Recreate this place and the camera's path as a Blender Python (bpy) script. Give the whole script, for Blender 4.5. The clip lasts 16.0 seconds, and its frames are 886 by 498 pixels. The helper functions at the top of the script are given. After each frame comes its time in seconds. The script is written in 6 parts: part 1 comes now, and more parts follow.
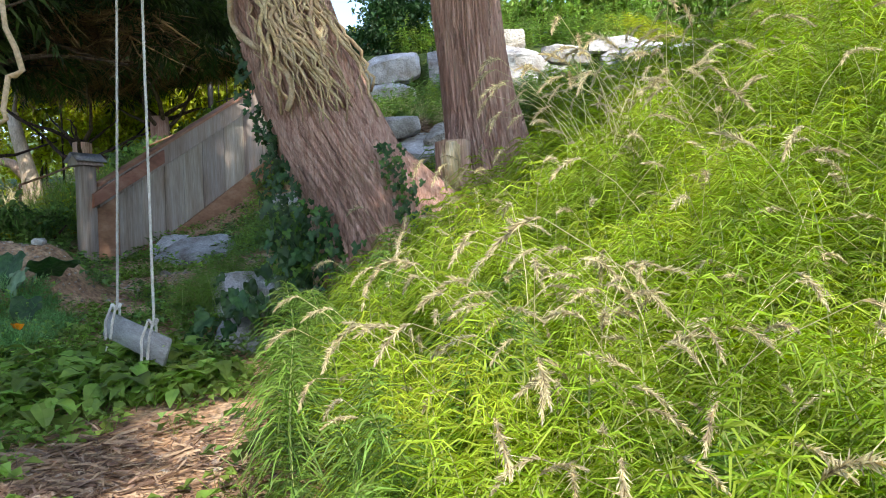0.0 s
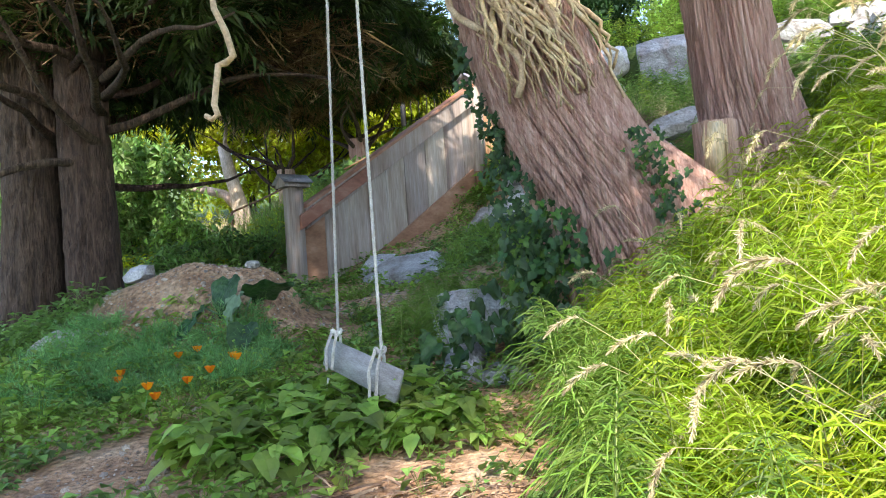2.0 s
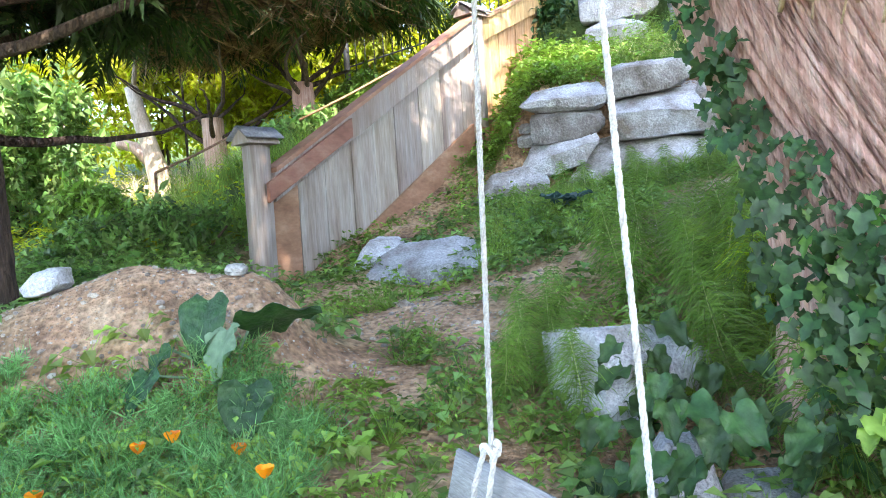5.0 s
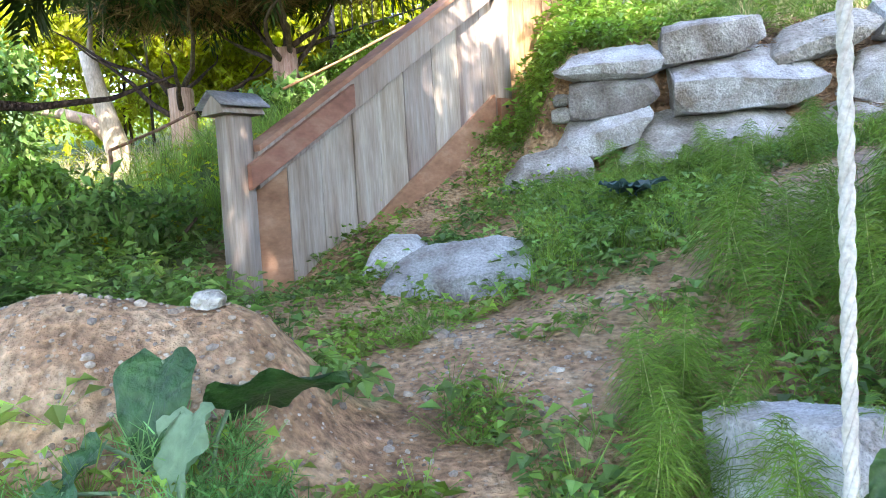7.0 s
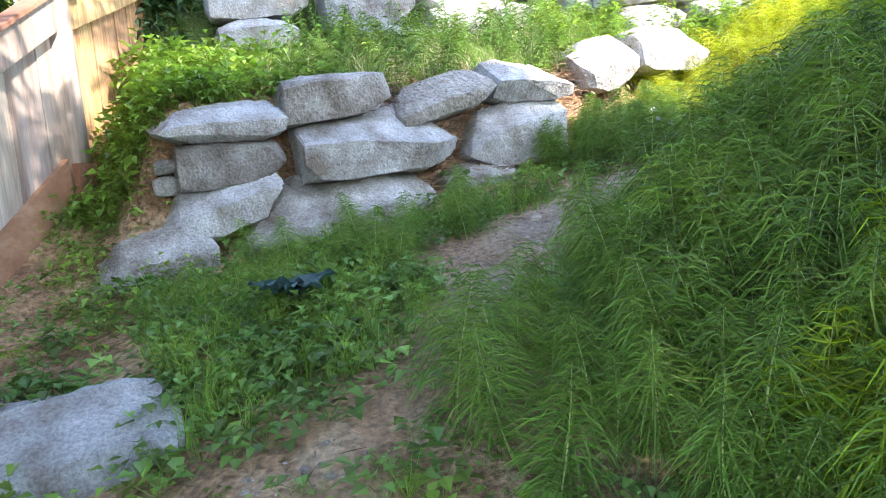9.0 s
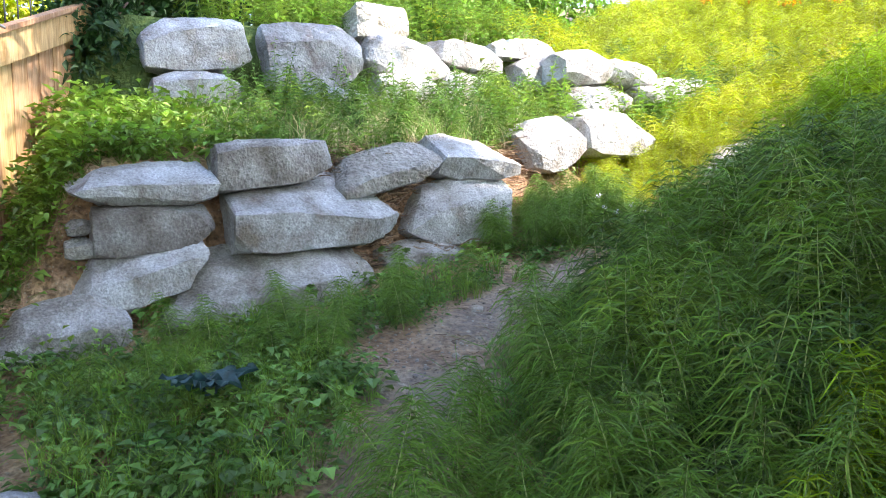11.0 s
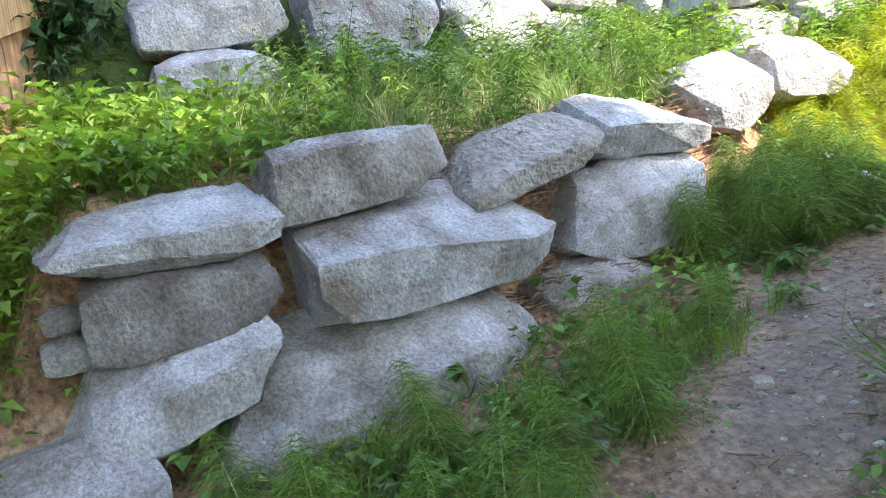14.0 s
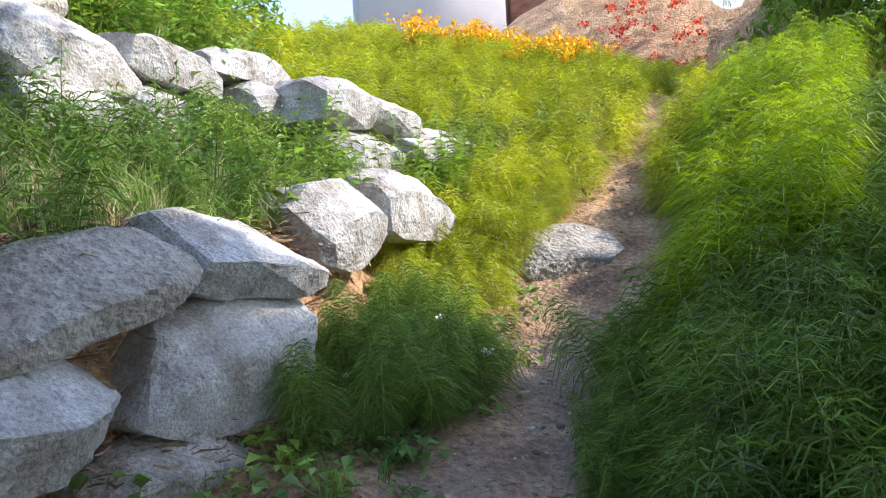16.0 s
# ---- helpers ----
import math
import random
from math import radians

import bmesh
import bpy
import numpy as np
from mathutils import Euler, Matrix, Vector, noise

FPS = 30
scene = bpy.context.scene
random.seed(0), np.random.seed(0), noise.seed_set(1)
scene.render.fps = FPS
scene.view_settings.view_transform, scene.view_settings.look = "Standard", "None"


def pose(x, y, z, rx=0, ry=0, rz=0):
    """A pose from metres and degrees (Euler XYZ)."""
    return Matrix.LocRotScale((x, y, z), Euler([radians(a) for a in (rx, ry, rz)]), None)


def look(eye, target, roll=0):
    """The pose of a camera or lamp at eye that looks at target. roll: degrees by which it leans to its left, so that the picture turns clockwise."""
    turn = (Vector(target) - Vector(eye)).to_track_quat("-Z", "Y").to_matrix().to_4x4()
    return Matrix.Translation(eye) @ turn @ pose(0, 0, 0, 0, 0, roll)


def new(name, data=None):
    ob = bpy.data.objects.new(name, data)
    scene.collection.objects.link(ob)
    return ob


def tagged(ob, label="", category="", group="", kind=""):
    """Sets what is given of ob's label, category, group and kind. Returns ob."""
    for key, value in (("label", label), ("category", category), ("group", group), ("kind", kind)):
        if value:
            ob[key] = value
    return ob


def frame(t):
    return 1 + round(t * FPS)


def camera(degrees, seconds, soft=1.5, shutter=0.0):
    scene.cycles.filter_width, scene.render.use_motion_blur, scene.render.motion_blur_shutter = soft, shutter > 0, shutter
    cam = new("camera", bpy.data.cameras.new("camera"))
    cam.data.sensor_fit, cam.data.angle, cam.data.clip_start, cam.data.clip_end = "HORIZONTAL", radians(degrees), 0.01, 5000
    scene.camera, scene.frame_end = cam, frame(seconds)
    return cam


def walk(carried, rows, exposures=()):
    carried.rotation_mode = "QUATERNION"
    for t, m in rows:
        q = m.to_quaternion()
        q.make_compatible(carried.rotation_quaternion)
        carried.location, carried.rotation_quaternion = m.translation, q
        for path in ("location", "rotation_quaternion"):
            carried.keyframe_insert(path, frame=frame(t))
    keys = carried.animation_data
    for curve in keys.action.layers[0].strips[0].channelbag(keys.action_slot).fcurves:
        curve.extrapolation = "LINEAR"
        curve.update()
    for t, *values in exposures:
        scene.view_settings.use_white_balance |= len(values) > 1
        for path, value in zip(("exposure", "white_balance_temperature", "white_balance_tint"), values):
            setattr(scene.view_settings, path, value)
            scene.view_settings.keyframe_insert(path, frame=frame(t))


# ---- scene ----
cam = camera(59.4, 16.0, soft=1.0)
PATH = [
    (0, (0.152, 0.487, 1.513), (0.095, 2.486, 1.529), -2.10),
    (0.5, (0.063, 0.577, 1.456), (-0.234, 2.555, 1.440), -2.73),
    (1, (-0.195, 0.820, 1.465), (-0.588, 2.781, 1.459), -2.78),
    (1.5, (-0.320, 1.044, 1.480), (-0.786, 2.989, 1.504), -3.16),
    (2, (-0.394, 1.388, 1.492), (-0.909, 3.319, 1.581), -3.91),
    (2.5, (-0.572, 1.681, 1.534), (-1.150, 3.593, 1.623), -5.43),
    (3, (-1.008, 2.043, 1.519), (-1.503, 3.979, 1.602), -4.87),
    (3.5, (-1.294, 2.411, 1.643), (-1.577, 4.391, 1.686), -2.82),
    (4, (-1.456, 2.860, 1.751), (-1.594, 4.855, 1.758), -2.65),
    (4.5, (-1.725, 3.131, 1.820), (-1.895, 5.123, 1.797), -3.01),
    (5, (-2.040, 3.383, 1.923), (-2.307, 5.365, 1.874), -3.68),
    (5.2, (-2.104, 3.538, 1.915), (-2.377, 5.519, 1.850), -3.80),
    (7.3, (-2.668, 5.020, 2.070), (-2.851, 7.009, 1.965), -3.64),
    (7.5, (-2.689, 5.181, 2.066), (-2.808, 7.175, 1.970), -5.33),
    (8, (-2.728, 5.687, 2.218), (-2.722, 7.686, 2.161), -7.79),
    (8.5, (-2.836, 5.930, 2.320), (-2.461, 7.893, 2.250), -9.01),
    (9, (-2.912, 6.077, 2.440), (-2.047, 7.877, 2.334), -7.05),
    (9.2, (-2.897, 6.107, 2.458), (-1.915, 7.848, 2.379), -6.62),
    (11.3, (-2.739, 6.483, 2.722), (-1.721, 8.204, 2.724), -3.02),
    (11.5, (-2.690, 6.617, 2.727), (-1.730, 8.371, 2.696), -3.79),
    (12, (-2.623, 7.116, 2.739), (-1.858, 8.963, 2.674), -6.00),
    (12.5, (-2.491, 7.495, 2.830), (-1.682, 9.321, 2.721), -5.82),
    (13, (-2.299, 7.918, 2.905), (-1.379, 9.693, 2.839), -5.88),
    (13.5, (-2.266, 8.207, 3.028), (-1.360, 9.989, 2.981), -8.28),
    (14, (-2.346, 8.587, 3.058), (-1.377, 10.336, 3.009), -10.40),
    (14.5, (-2.302, 8.816, 3.162), (-1.077, 10.392, 3.047), -7.63),
    (15, (-2.009, 9.027, 3.236), (-0.610, 10.455, 3.214), -3.06),
    (15.5, (-1.836, 9.174, 3.329), (-0.296, 10.450, 3.328), -1.85),
    (16, (-1.771, 9.399, 3.414), (-0.019, 10.363, 3.429), -3.08),
]
walk(cam, [(t, look(eye, target, roll)) for t, eye, target, roll in PATH],
     [(0, 1.65, 6750, 11), (1.5, 1.9, 6750, 11), (2.5, 2.42, 6750, 14), (3.5, 2.78, 6750, 14), (5, 3.25, 6750, 14), (7.5, 3.2, 6750, 14), (8.5, 3.1, 6750, 14), (9.2, 2.8, 6750, 14), (11.5, 2.6, 6750, 14), (12.5, 2.8, 6750, 14), (13.5, 2.6, 6750, 14), (14.5, 2.45, 6750, 14), (15.5, 1.85, 6750, 14), (16, 1.7, 6750, 14)])

# ---- light ----
SUN_WAY = Vector((0.36, -0.74, 0.78)).normalized()
world = bpy.data.worlds.new("world")
scene.world = world
world.use_nodes = True
sky = world.node_tree.nodes.new("ShaderNodeTexSky")
sky.sky_type, sky.sun_disc = "NISHITA", False
sky.sun_elevation = math.asin(SUN_WAY.z)
sky.sun_rotation = math.atan2(SUN_WAY.x, SUN_WAY.y)
sky.air_density, sky.dust_density = 1.0, 0.6
world.node_tree.links.new(sky.outputs[0], world.node_tree.nodes["Background"].inputs[0])
world.node_tree.nodes["Background"].inputs[1].default_value = 0.15
sun = new("sun", bpy.data.lights.new("sun", "SUN"))
sun.data.energy, sun.data.angle, sun.data.color = 2.0, radians(0.6), (1.0, 0.94, 0.84)
sun.matrix_world = look(SUN_WAY * 40, (0, 0, 0))

# ---- materials ----


def surface(name, stops, size, rough=0.8, bump=0.3, fine=60.0, stretch=(1, 1, 1), vary=0.25, speck=None, leaf=0.0, island=False, metal=0.0, coat=0.0, dist=0.01):
    """A material: colours along a coarse noise, darkened and lightened by a fine one; vary: from piece to piece."""
    m = bpy.data.materials.new(name)
    m.use_nodes = True
    nt = m.node_tree
    bsdf = nt.nodes["Principled BSDF"]
    link = nt.links.new
    coords = nt.nodes.new("ShaderNodeTexCoord")
    mapping = nt.nodes.new("ShaderNodeMapping")
    mapping.inputs["Scale"].default_value = stretch
    link(coords.outputs["Object"], mapping.inputs[0])
    coarse = nt.nodes.new("ShaderNodeTexNoise")
    coarse.inputs["Scale"].default_value, coarse.inputs["Detail"].default_value = size, 6
    coarse.inputs["Roughness"].default_value = 0.62
    link(mapping.outputs[0], coarse.inputs[0])
    ramp = nt.nodes.new("ShaderNodeValToRGB")
    ramp.color_ramp.elements[0].position, ramp.color_ramp.elements[1].position = 0.3, 0.72
    for i, c in enumerate(stops):
        if i == 0:
            e = ramp.color_ramp.elements[0]
        elif i == len(stops) - 1:
            e = ramp.color_ramp.elements[-1]
        else:
            e = ramp.color_ramp.elements.new(0.3 + 0.42 * i / (len(stops) - 1))
        e.color = (*c, 1)
    link(coarse.outputs[0], ramp.inputs[0])
    grain = nt.nodes.new("ShaderNodeTexNoise")
    grain.inputs["Scale"].default_value, grain.inputs["Detail"].default_value = fine, 5
    link(mapping.outputs[0], grain.inputs[0])
    level = nt.nodes.new("ShaderNodeMapRange")
    level.inputs[1].default_value, level.inputs[2].default_value = 0.25, 0.75
    level.inputs[3].default_value, level.inputs[4].default_value = 1 - vary, 1 + vary
    link(grain.outputs[0], level.inputs[0])
    shade = nt.nodes.new("ShaderNodeMix")
    shade.data_type, shade.blend_type = "RGBA", "MULTIPLY"
    shade.inputs[0].default_value = 1
    link(ramp.outputs[0], shade.inputs[6])
    link(level.outputs[0], shade.inputs[7])
    colour = shade.outputs[2]
    if speck:
        spots = nt.nodes.new("ShaderNodeTexVoronoi")
        spots.inputs["Scale"].default_value = speck[0]
        link(mapping.outputs[0], spots.inputs[0])
        pick = nt.nodes.new("ShaderNodeMath")
        pick.operation = "LESS_THAN"
        pick.inputs[1].default_value = speck[1]
        link(spots.outputs[0], pick.inputs[0])
        mix = nt.nodes.new("ShaderNodeMix")
        mix.data_type = "RGBA"
        half = nt.nodes.new("ShaderNodeMath")
        half.operation = "MULTIPLY"
        half.inputs[1].default_value = 0.38
        link(pick.outputs[0], half.inputs[0])
        link(half.outputs[0], mix.inputs[0])
        link(colour, mix.inputs[6])
        mix.inputs[7].default_value = (*speck[2], 1)
        colour = mix.outputs[2]
    hsv = nt.nodes.new("ShaderNodeHueSaturation")
    if island:
        source = nt.nodes.new("ShaderNodeNewGeometry").outputs["Random Per Island"]
    else:
        source = nt.nodes.new("ShaderNodeObjectInfo").outputs["Random"]
    for socket, low, high in (("Value", 0.5 if island else 0.8, 1.45 if island else 1.22), ("Hue", 0.485, 0.515)):
        r = nt.nodes.new("ShaderNodeMapRange")
        r.inputs[3].default_value, r.inputs[4].default_value = low, high
        link(source, r.inputs[0])
        link(r.outputs[0], hsv.inputs[socket])
    link(colour, hsv.inputs["Color"])
    link(hsv.outputs[0], bsdf.inputs["Base Color"])
    bsdf.inputs["Roughness"].default_value, bsdf.inputs["Metallic"].default_value = rough, metal
    bsdf.inputs["Coat Weight"].default_value = coat
    if bump:
        b = nt.nodes.new("ShaderNodeBump")
        b.inputs["Strength"].default_value, b.inputs["Distance"].default_value = bump, dist
        add = nt.nodes.new("ShaderNodeMath")
        link(grain.outputs[0], add.inputs[0])
        link(coarse.outputs[0], add.inputs[1])
        link(add.outputs[0], b.inputs["Height"])
        link(b.outputs[0], bsdf.inputs["Normal"])
    if leaf:
        thin = nt.nodes.new("ShaderNodeBsdfTranslucent")
        lit = nt.nodes.new("ShaderNodeHueSaturation")
        lit.inputs["Value"].default_value, lit.inputs["Saturation"].default_value = 1.5, 1.1
        link(hsv.outputs[0], lit.inputs["Color"])
        link(lit.outputs[0], thin.inputs[0])
        both = nt.nodes.new("ShaderNodeMixShader")
        both.inputs[0].default_value = leaf
        link(bsdf.outputs[0], both.inputs[1])
        link(thin.outputs[0], both.inputs[2])
        link(both.outputs[0], nt.nodes["Material Output"].inputs[0])
    return m


GRANITE = surface("granite", [(0.21, 0.17, 0.135), (0.45, 0.445, 0.45), (0.68, 0.69, 0.71)], 3.0, 0.7, 1.0, 62, vary=0.36, speck=(115, 0.3, (0.13, 0.13, 0.135)), dist=0.013)
GRANITE_DARK = surface("granite_weathered", [(0.12, 0.09, 0.068), (0.33, 0.305, 0.28), (0.58, 0.575, 0.58)], 2.8, 0.8, 1.0, 55, vary=0.4, speck=(95, 0.3, (0.11, 0.1, 0.09)), dist=0.015)
PITTED = surface("pitted_stone", [(0.34, 0.3, 0.25), (0.5, 0.47, 0.42), (0.64, 0.61, 0.56)], 4, 0.85, 1.0, 30, vary=0.3, speck=(34, 0.24, (0.14, 0.13, 0.12)), dist=0.05)
SOIL = surface("soil", [(0.18, 0.095, 0.055), (0.38, 0.22, 0.132), (0.53, 0.37, 0.245)], 3.0, 0.95, 1.0, 26, vary=0.6, speck=(26, 0.2, (0.42, 0.36, 0.29)), dist=0.05)


def add_cover(m):
    """Leaf litter and moss where the ground's cover says so."""
    nt = m.node_tree
    bsdf = nt.nodes["Principled BSDF"]
    old = bsdf.inputs["Base Color"].links[0].from_socket
    at = nt.nodes.new("ShaderNodeAttribute")
    at.attribute_name = "cover"
    tone = nt.nodes.new("ShaderNodeTexNoise")
    tone.inputs["Scale"].default_value, tone.inputs["Detail"].default_value = 5, 8
    ramp = nt.nodes.new("ShaderNodeValToRGB")
    ramp.color_ramp.elements[0].color, ramp.color_ramp.elements[0].position = (0.025, 0.045, 0.012, 1), 0.35
    ramp.color_ramp.elements[1].color, ramp.color_ramp.elements[1].position = (0.13, 0.2, 0.04, 1), 0.7
    mix = nt.nodes.new("ShaderNodeMix")
    mix.data_type = "RGBA"
    nt.links.new(tone.outputs[0], ramp.inputs[0])
    nt.links.new(at.outputs["Fac"], mix.inputs[0])
    nt.links.new(old, mix.inputs[6])
    nt.links.new(ramp.outputs[0], mix.inputs[7])
    grit = nt.nodes.new("ShaderNodeAttribute")
    grit.attribute_name = "gravel"
    dust = nt.nodes.new("ShaderNodeTexNoise")
    dust.inputs["Scale"].default_value, dust.inputs["Detail"].default_value, dust.inputs["Roughness"].default_value = 22, 8, 0.75
    grey = nt.nodes.new("ShaderNodeValToRGB")
    grey.color_ramp.elements[0].color, grey.color_ramp.elements[0].position = (0.13, 0.11, 0.095, 1), 0.36
    grey.color_ramp.elements[1].color, grey.color_ramp.elements[1].position = (0.44, 0.4, 0.37, 1), 0.68
    over = nt.nodes.new("ShaderNodeMix")
    over.data_type = "RGBA"
    nt.links.new(dust.outputs[0], grey.inputs[0])
    nt.links.new(grit.outputs["Fac"], over.inputs[0])
    nt.links.new(mix.outputs[2], over.inputs[6])
    nt.links.new(grey.outputs[0], over.inputs[7])
    nt.links.new(over.outputs[2], bsdf.inputs["Base Color"])


add_cover(SOIL)
PEBBLE = surface("pebble", [(0.24, 0.17, 0.12), (0.38, 0.31, 0.25), (0.52, 0.48, 0.43)], 9, 0.85, 0.3, 120, vary=0.3, island=True)
BARK = surface("cedar_bark", [(0.35, 0.185, 0.13), (0.59, 0.37, 0.285), (0.72, 0.525, 0.43)], 4, 0.92, 0.8, 11, stretch=(9, 9, 0.22), vary=0.25, dist=0.02)
BARK_DARK = surface("pine_bark", [(0.03, 0.018, 0.013), (0.08, 0.048, 0.034), (0.15, 0.1, 0.07)], 5, 0.95, 1.0, 15, stretch=(4, 4, 0.6), vary=0.5, dist=0.03)
BARK_PALE = surface("bare_pale_wood", [(0.38, 0.27, 0.19), (0.55, 0.42, 0.32), (0.68, 0.58, 0.48)], 6, 0.85, 0.5, 30, stretch=(2, 2, 0.7), vary=0.3)
SPLIT_WOOD = surface("split_wood", [(0.42, 0.27, 0.14), (0.6, 0.45, 0.28), (0.72, 0.63, 0.5)], 7, 0.85, 0.6, 30, stretch=(4, 4, 0.5), vary=0.35)
DRY_VINE = surface("dry_vine", [(0.36, 0.24, 0.13), (0.54, 0.4, 0.24), (0.66, 0.53, 0.36)], 9, 0.85, 0.5, 60, vary=0.3)
TWIG = surface("dead_twig", [(0.16, 0.09, 0.045), (0.3, 0.19, 0.1), (0.46, 0.32, 0.19)], 3, 0.9, 0, 40, vary=0.3, island=True)
BOARD = surface("weathered_board", [(0.25, 0.18, 0.135), (0.38, 0.31, 0.26), (0.48, 0.43, 0.385)], 2.0, 0.85, 0.5, 14, stretch=(5, 5, 0.45), vary=0.2, dist=0.006)
# Golden tone for the fence beyond its second post.
BOARD_GOLDEN = surface("golden_board", [(0.34, 0.18, 0.08), (0.46, 0.27, 0.14), (0.56, 0.38, 0.22)], 3.5, 0.8, 0.4, 14, stretch=(7, 7, 0.45), vary=0.25, dist=0.005)
RAIL = surface("red_rail", [(0.2, 0.085, 0.05), (0.33, 0.16, 0.1), (0.44, 0.26, 0.18)], 1.2, 0.8, 0.3, 9, stretch=(2, 2, 4), vary=0.15, dist=0.004)
ROPE = surface("rope", [(0.48, 0.44, 0.38), (0.62, 0.59, 0.53), (0.72, 0.7, 0.65)], 20, 0.9, 0.6, 140, vary=0.25, dist=0.003)
PLANK = surface("grey_plank", [(0.26, 0.245, 0.23), (0.36, 0.345, 0.33), (0.46, 0.45, 0.43)], 6, 0.85, 0.4, 40, stretch=(1, 6, 6), vary=0.3, speck=(90, 0.2, (0.7, 0.7, 0.68)), dist=0.004)
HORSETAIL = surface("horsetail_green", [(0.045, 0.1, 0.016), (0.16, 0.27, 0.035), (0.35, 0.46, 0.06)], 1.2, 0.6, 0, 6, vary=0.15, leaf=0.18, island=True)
# Two lit copies of the horsetail green: sunlight is put into their lighter colours.
SUNLIT_GREEN = surface("sunlit_yellow_green", [(0.19, 0.22, 0.014), (0.41, 0.45, 0.03), (0.62, 0.6, 0.06)], 1.2, 0.6, 0, 6, vary=0.15, leaf=0.35, island=True)
HORSETAIL_LIT = surface("horsetail_lit_green", [(0.1, 0.17, 0.012), (0.29, 0.4, 0.028), (0.48, 0.56, 0.05)], 1.2, 0.6, 0, 6, vary=0.15, leaf=0.4, island=True)
STALK = surface("pale_stalk", [(0.3, 0.36, 0.1), (0.42, 0.46, 0.17), (0.5, 0.52, 0.24)], 3, 0.6, 0, 40, vary=0.2, island=True)
HERB = surface("herb_green", [(0.055, 0.125, 0.03), (0.165, 0.28, 0.068), (0.3, 0.44, 0.12)], 2.2, 0.5, 0, 9, vary=0.2, leaf=0.3, island=True)
LIME = surface("lime_leaf", [(0.085, 0.16, 0.026), (0.21, 0.33, 0.06), (0.36, 0.48, 0.1)], 2.2, 0.5, 0, 9, vary=0.2, leaf=0.35, island=True)
FEATHERY = surface("feathery_green", [(0.1, 0.24, 0.07), (0.18, 0.36, 0.12), (0.27, 0.47, 0.16)], 2.2, 0.6, 0, 9, vary=0.2, leaf=0.35, island=True)
IVY = surface("ivy_green", [(0.012, 0.04, 0.01), (0.026, 0.076, 0.018), (0.055, 0.125, 0.03)], 8, 0.52, 0.2, 40, vary=0.3, leaf=0.15)
IVY_YOUNG = surface("young_ivy_green", [(0.04, 0.11, 0.016), (0.075, 0.165, 0.024), (0.12, 0.23, 0.036)], 8, 0.42, 0.2, 40, vary=0.25, leaf=0.3)
BRAMBLE = surface("bramble_leaf", [(0.025, 0.07, 0.02), (0.045, 0.11, 0.03), (0.08, 0.17, 0.042)], 8, 0.5, 0.4, 40, vary=0.25, leaf=0.25)
BURDOCK = surface("burdock_leaf", [(0.013, 0.05, 0.014), (0.028, 0.09, 0.024), (0.06, 0.14, 0.035)], 6, 0.45, 1.0, 26, vary=0.25, leaf=0.2, dist=0.02)
BURDOCK_PALE = surface("burdock_leaf_underside", [(0.12, 0.2, 0.11), (0.18, 0.27, 0.15), (0.23, 0.33, 0.19)], 6, 0.6, 0.9, 26, vary=0.15, leaf=0.2, dist=0.02)
KALE = surface("blue_green_leaf", [(0.018, 0.05, 0.05), (0.035, 0.085, 0.085), (0.075, 0.15, 0.145)], 8, 0.5, 0.3, 40, vary=0.2, leaf=0.15)
CONIFER = surface("conifer_green", [(0.02, 0.038, 0.01), (0.04, 0.072, 0.015), (0.085, 0.13, 0.024)], 1.0, 0.6, 0, 8, vary=0.3, leaf=0.3, island=True)
DRY_GRASS = surface("dry_grass", [(0.45, 0.36, 0.2), (0.6, 0.52, 0.32), (0.72, 0.65, 0.45)], 6, 0.8, 0, 40, vary=0.25, leaf=0.25, island=True)
MULCH = surface("dry_mulch", [(0.2, 0.12, 0.075), (0.36, 0.24, 0.16), (0.5, 0.38, 0.28)], 6, 0.9, 0, 40, vary=0.3, island=True)
ORANGE = surface("orange_petal", [(0.8, 0.2, 0.005), (0.88, 0.27, 0.01), (0.9, 0.34, 0.01)], 12, 0.5, 0, 40, vary=0.1, leaf=0.35)
RED = surface("red_petal", [(0.65, 0.05, 0.03), (0.75, 0.08, 0.05), (0.8, 0.16, 0.1)], 12, 0.5, 0, 40, vary=0.1, leaf=0.3, island=True)
YELLOW = surface("yellow_orange_petal", [(0.8, 0.36, 0.01), (0.85, 0.45, 0.02), (0.9, 0.5, 0.03)], 12, 0.5, 0, 40, vary=0.1, leaf=0.3, island=True)
PALE_PETAL = surface("pale_petal", [(0.6, 0.5, 0.6), (0.7, 0.66, 0.72), (0.8, 0.8, 0.82)], 12, 0.6, 0, 40, vary=0.1, island=True)
IRON = surface("black_iron", [(0.02, 0.02, 0.02), (0.035, 0.035, 0.035), (0.06, 0.055, 0.05)], 8, 0.6, 0.2, 60, metal=0.4)
RUST = surface("rusty_iron", [(0.2, 0.09, 0.05), (0.32, 0.17, 0.1), (0.4, 0.28, 0.2)], 14, 0.8, 0.3, 70, metal=0.2)
SHINGLE = surface("cap_shingle", [(0.16, 0.15, 0.17), (0.26, 0.25, 0.27), (0.36, 0.34, 0.33)], 8, 0.85, 0.4, 60)
TARP = surface("pale_blue_plastic", [(0.4, 0.55, 0.75), (0.5, 0.64, 0.82), (0.62, 0.74, 0.88)], 5, 0.4, 0.3, 20, vary=0.1)
STUCCO = surface("lavender_stucco", [(0.5, 0.48, 0.53), (0.56, 0.54, 0.59), (0.62, 0.6, 0.64)], 0.8, 0.9, 0.3, 40, vary=0.08)

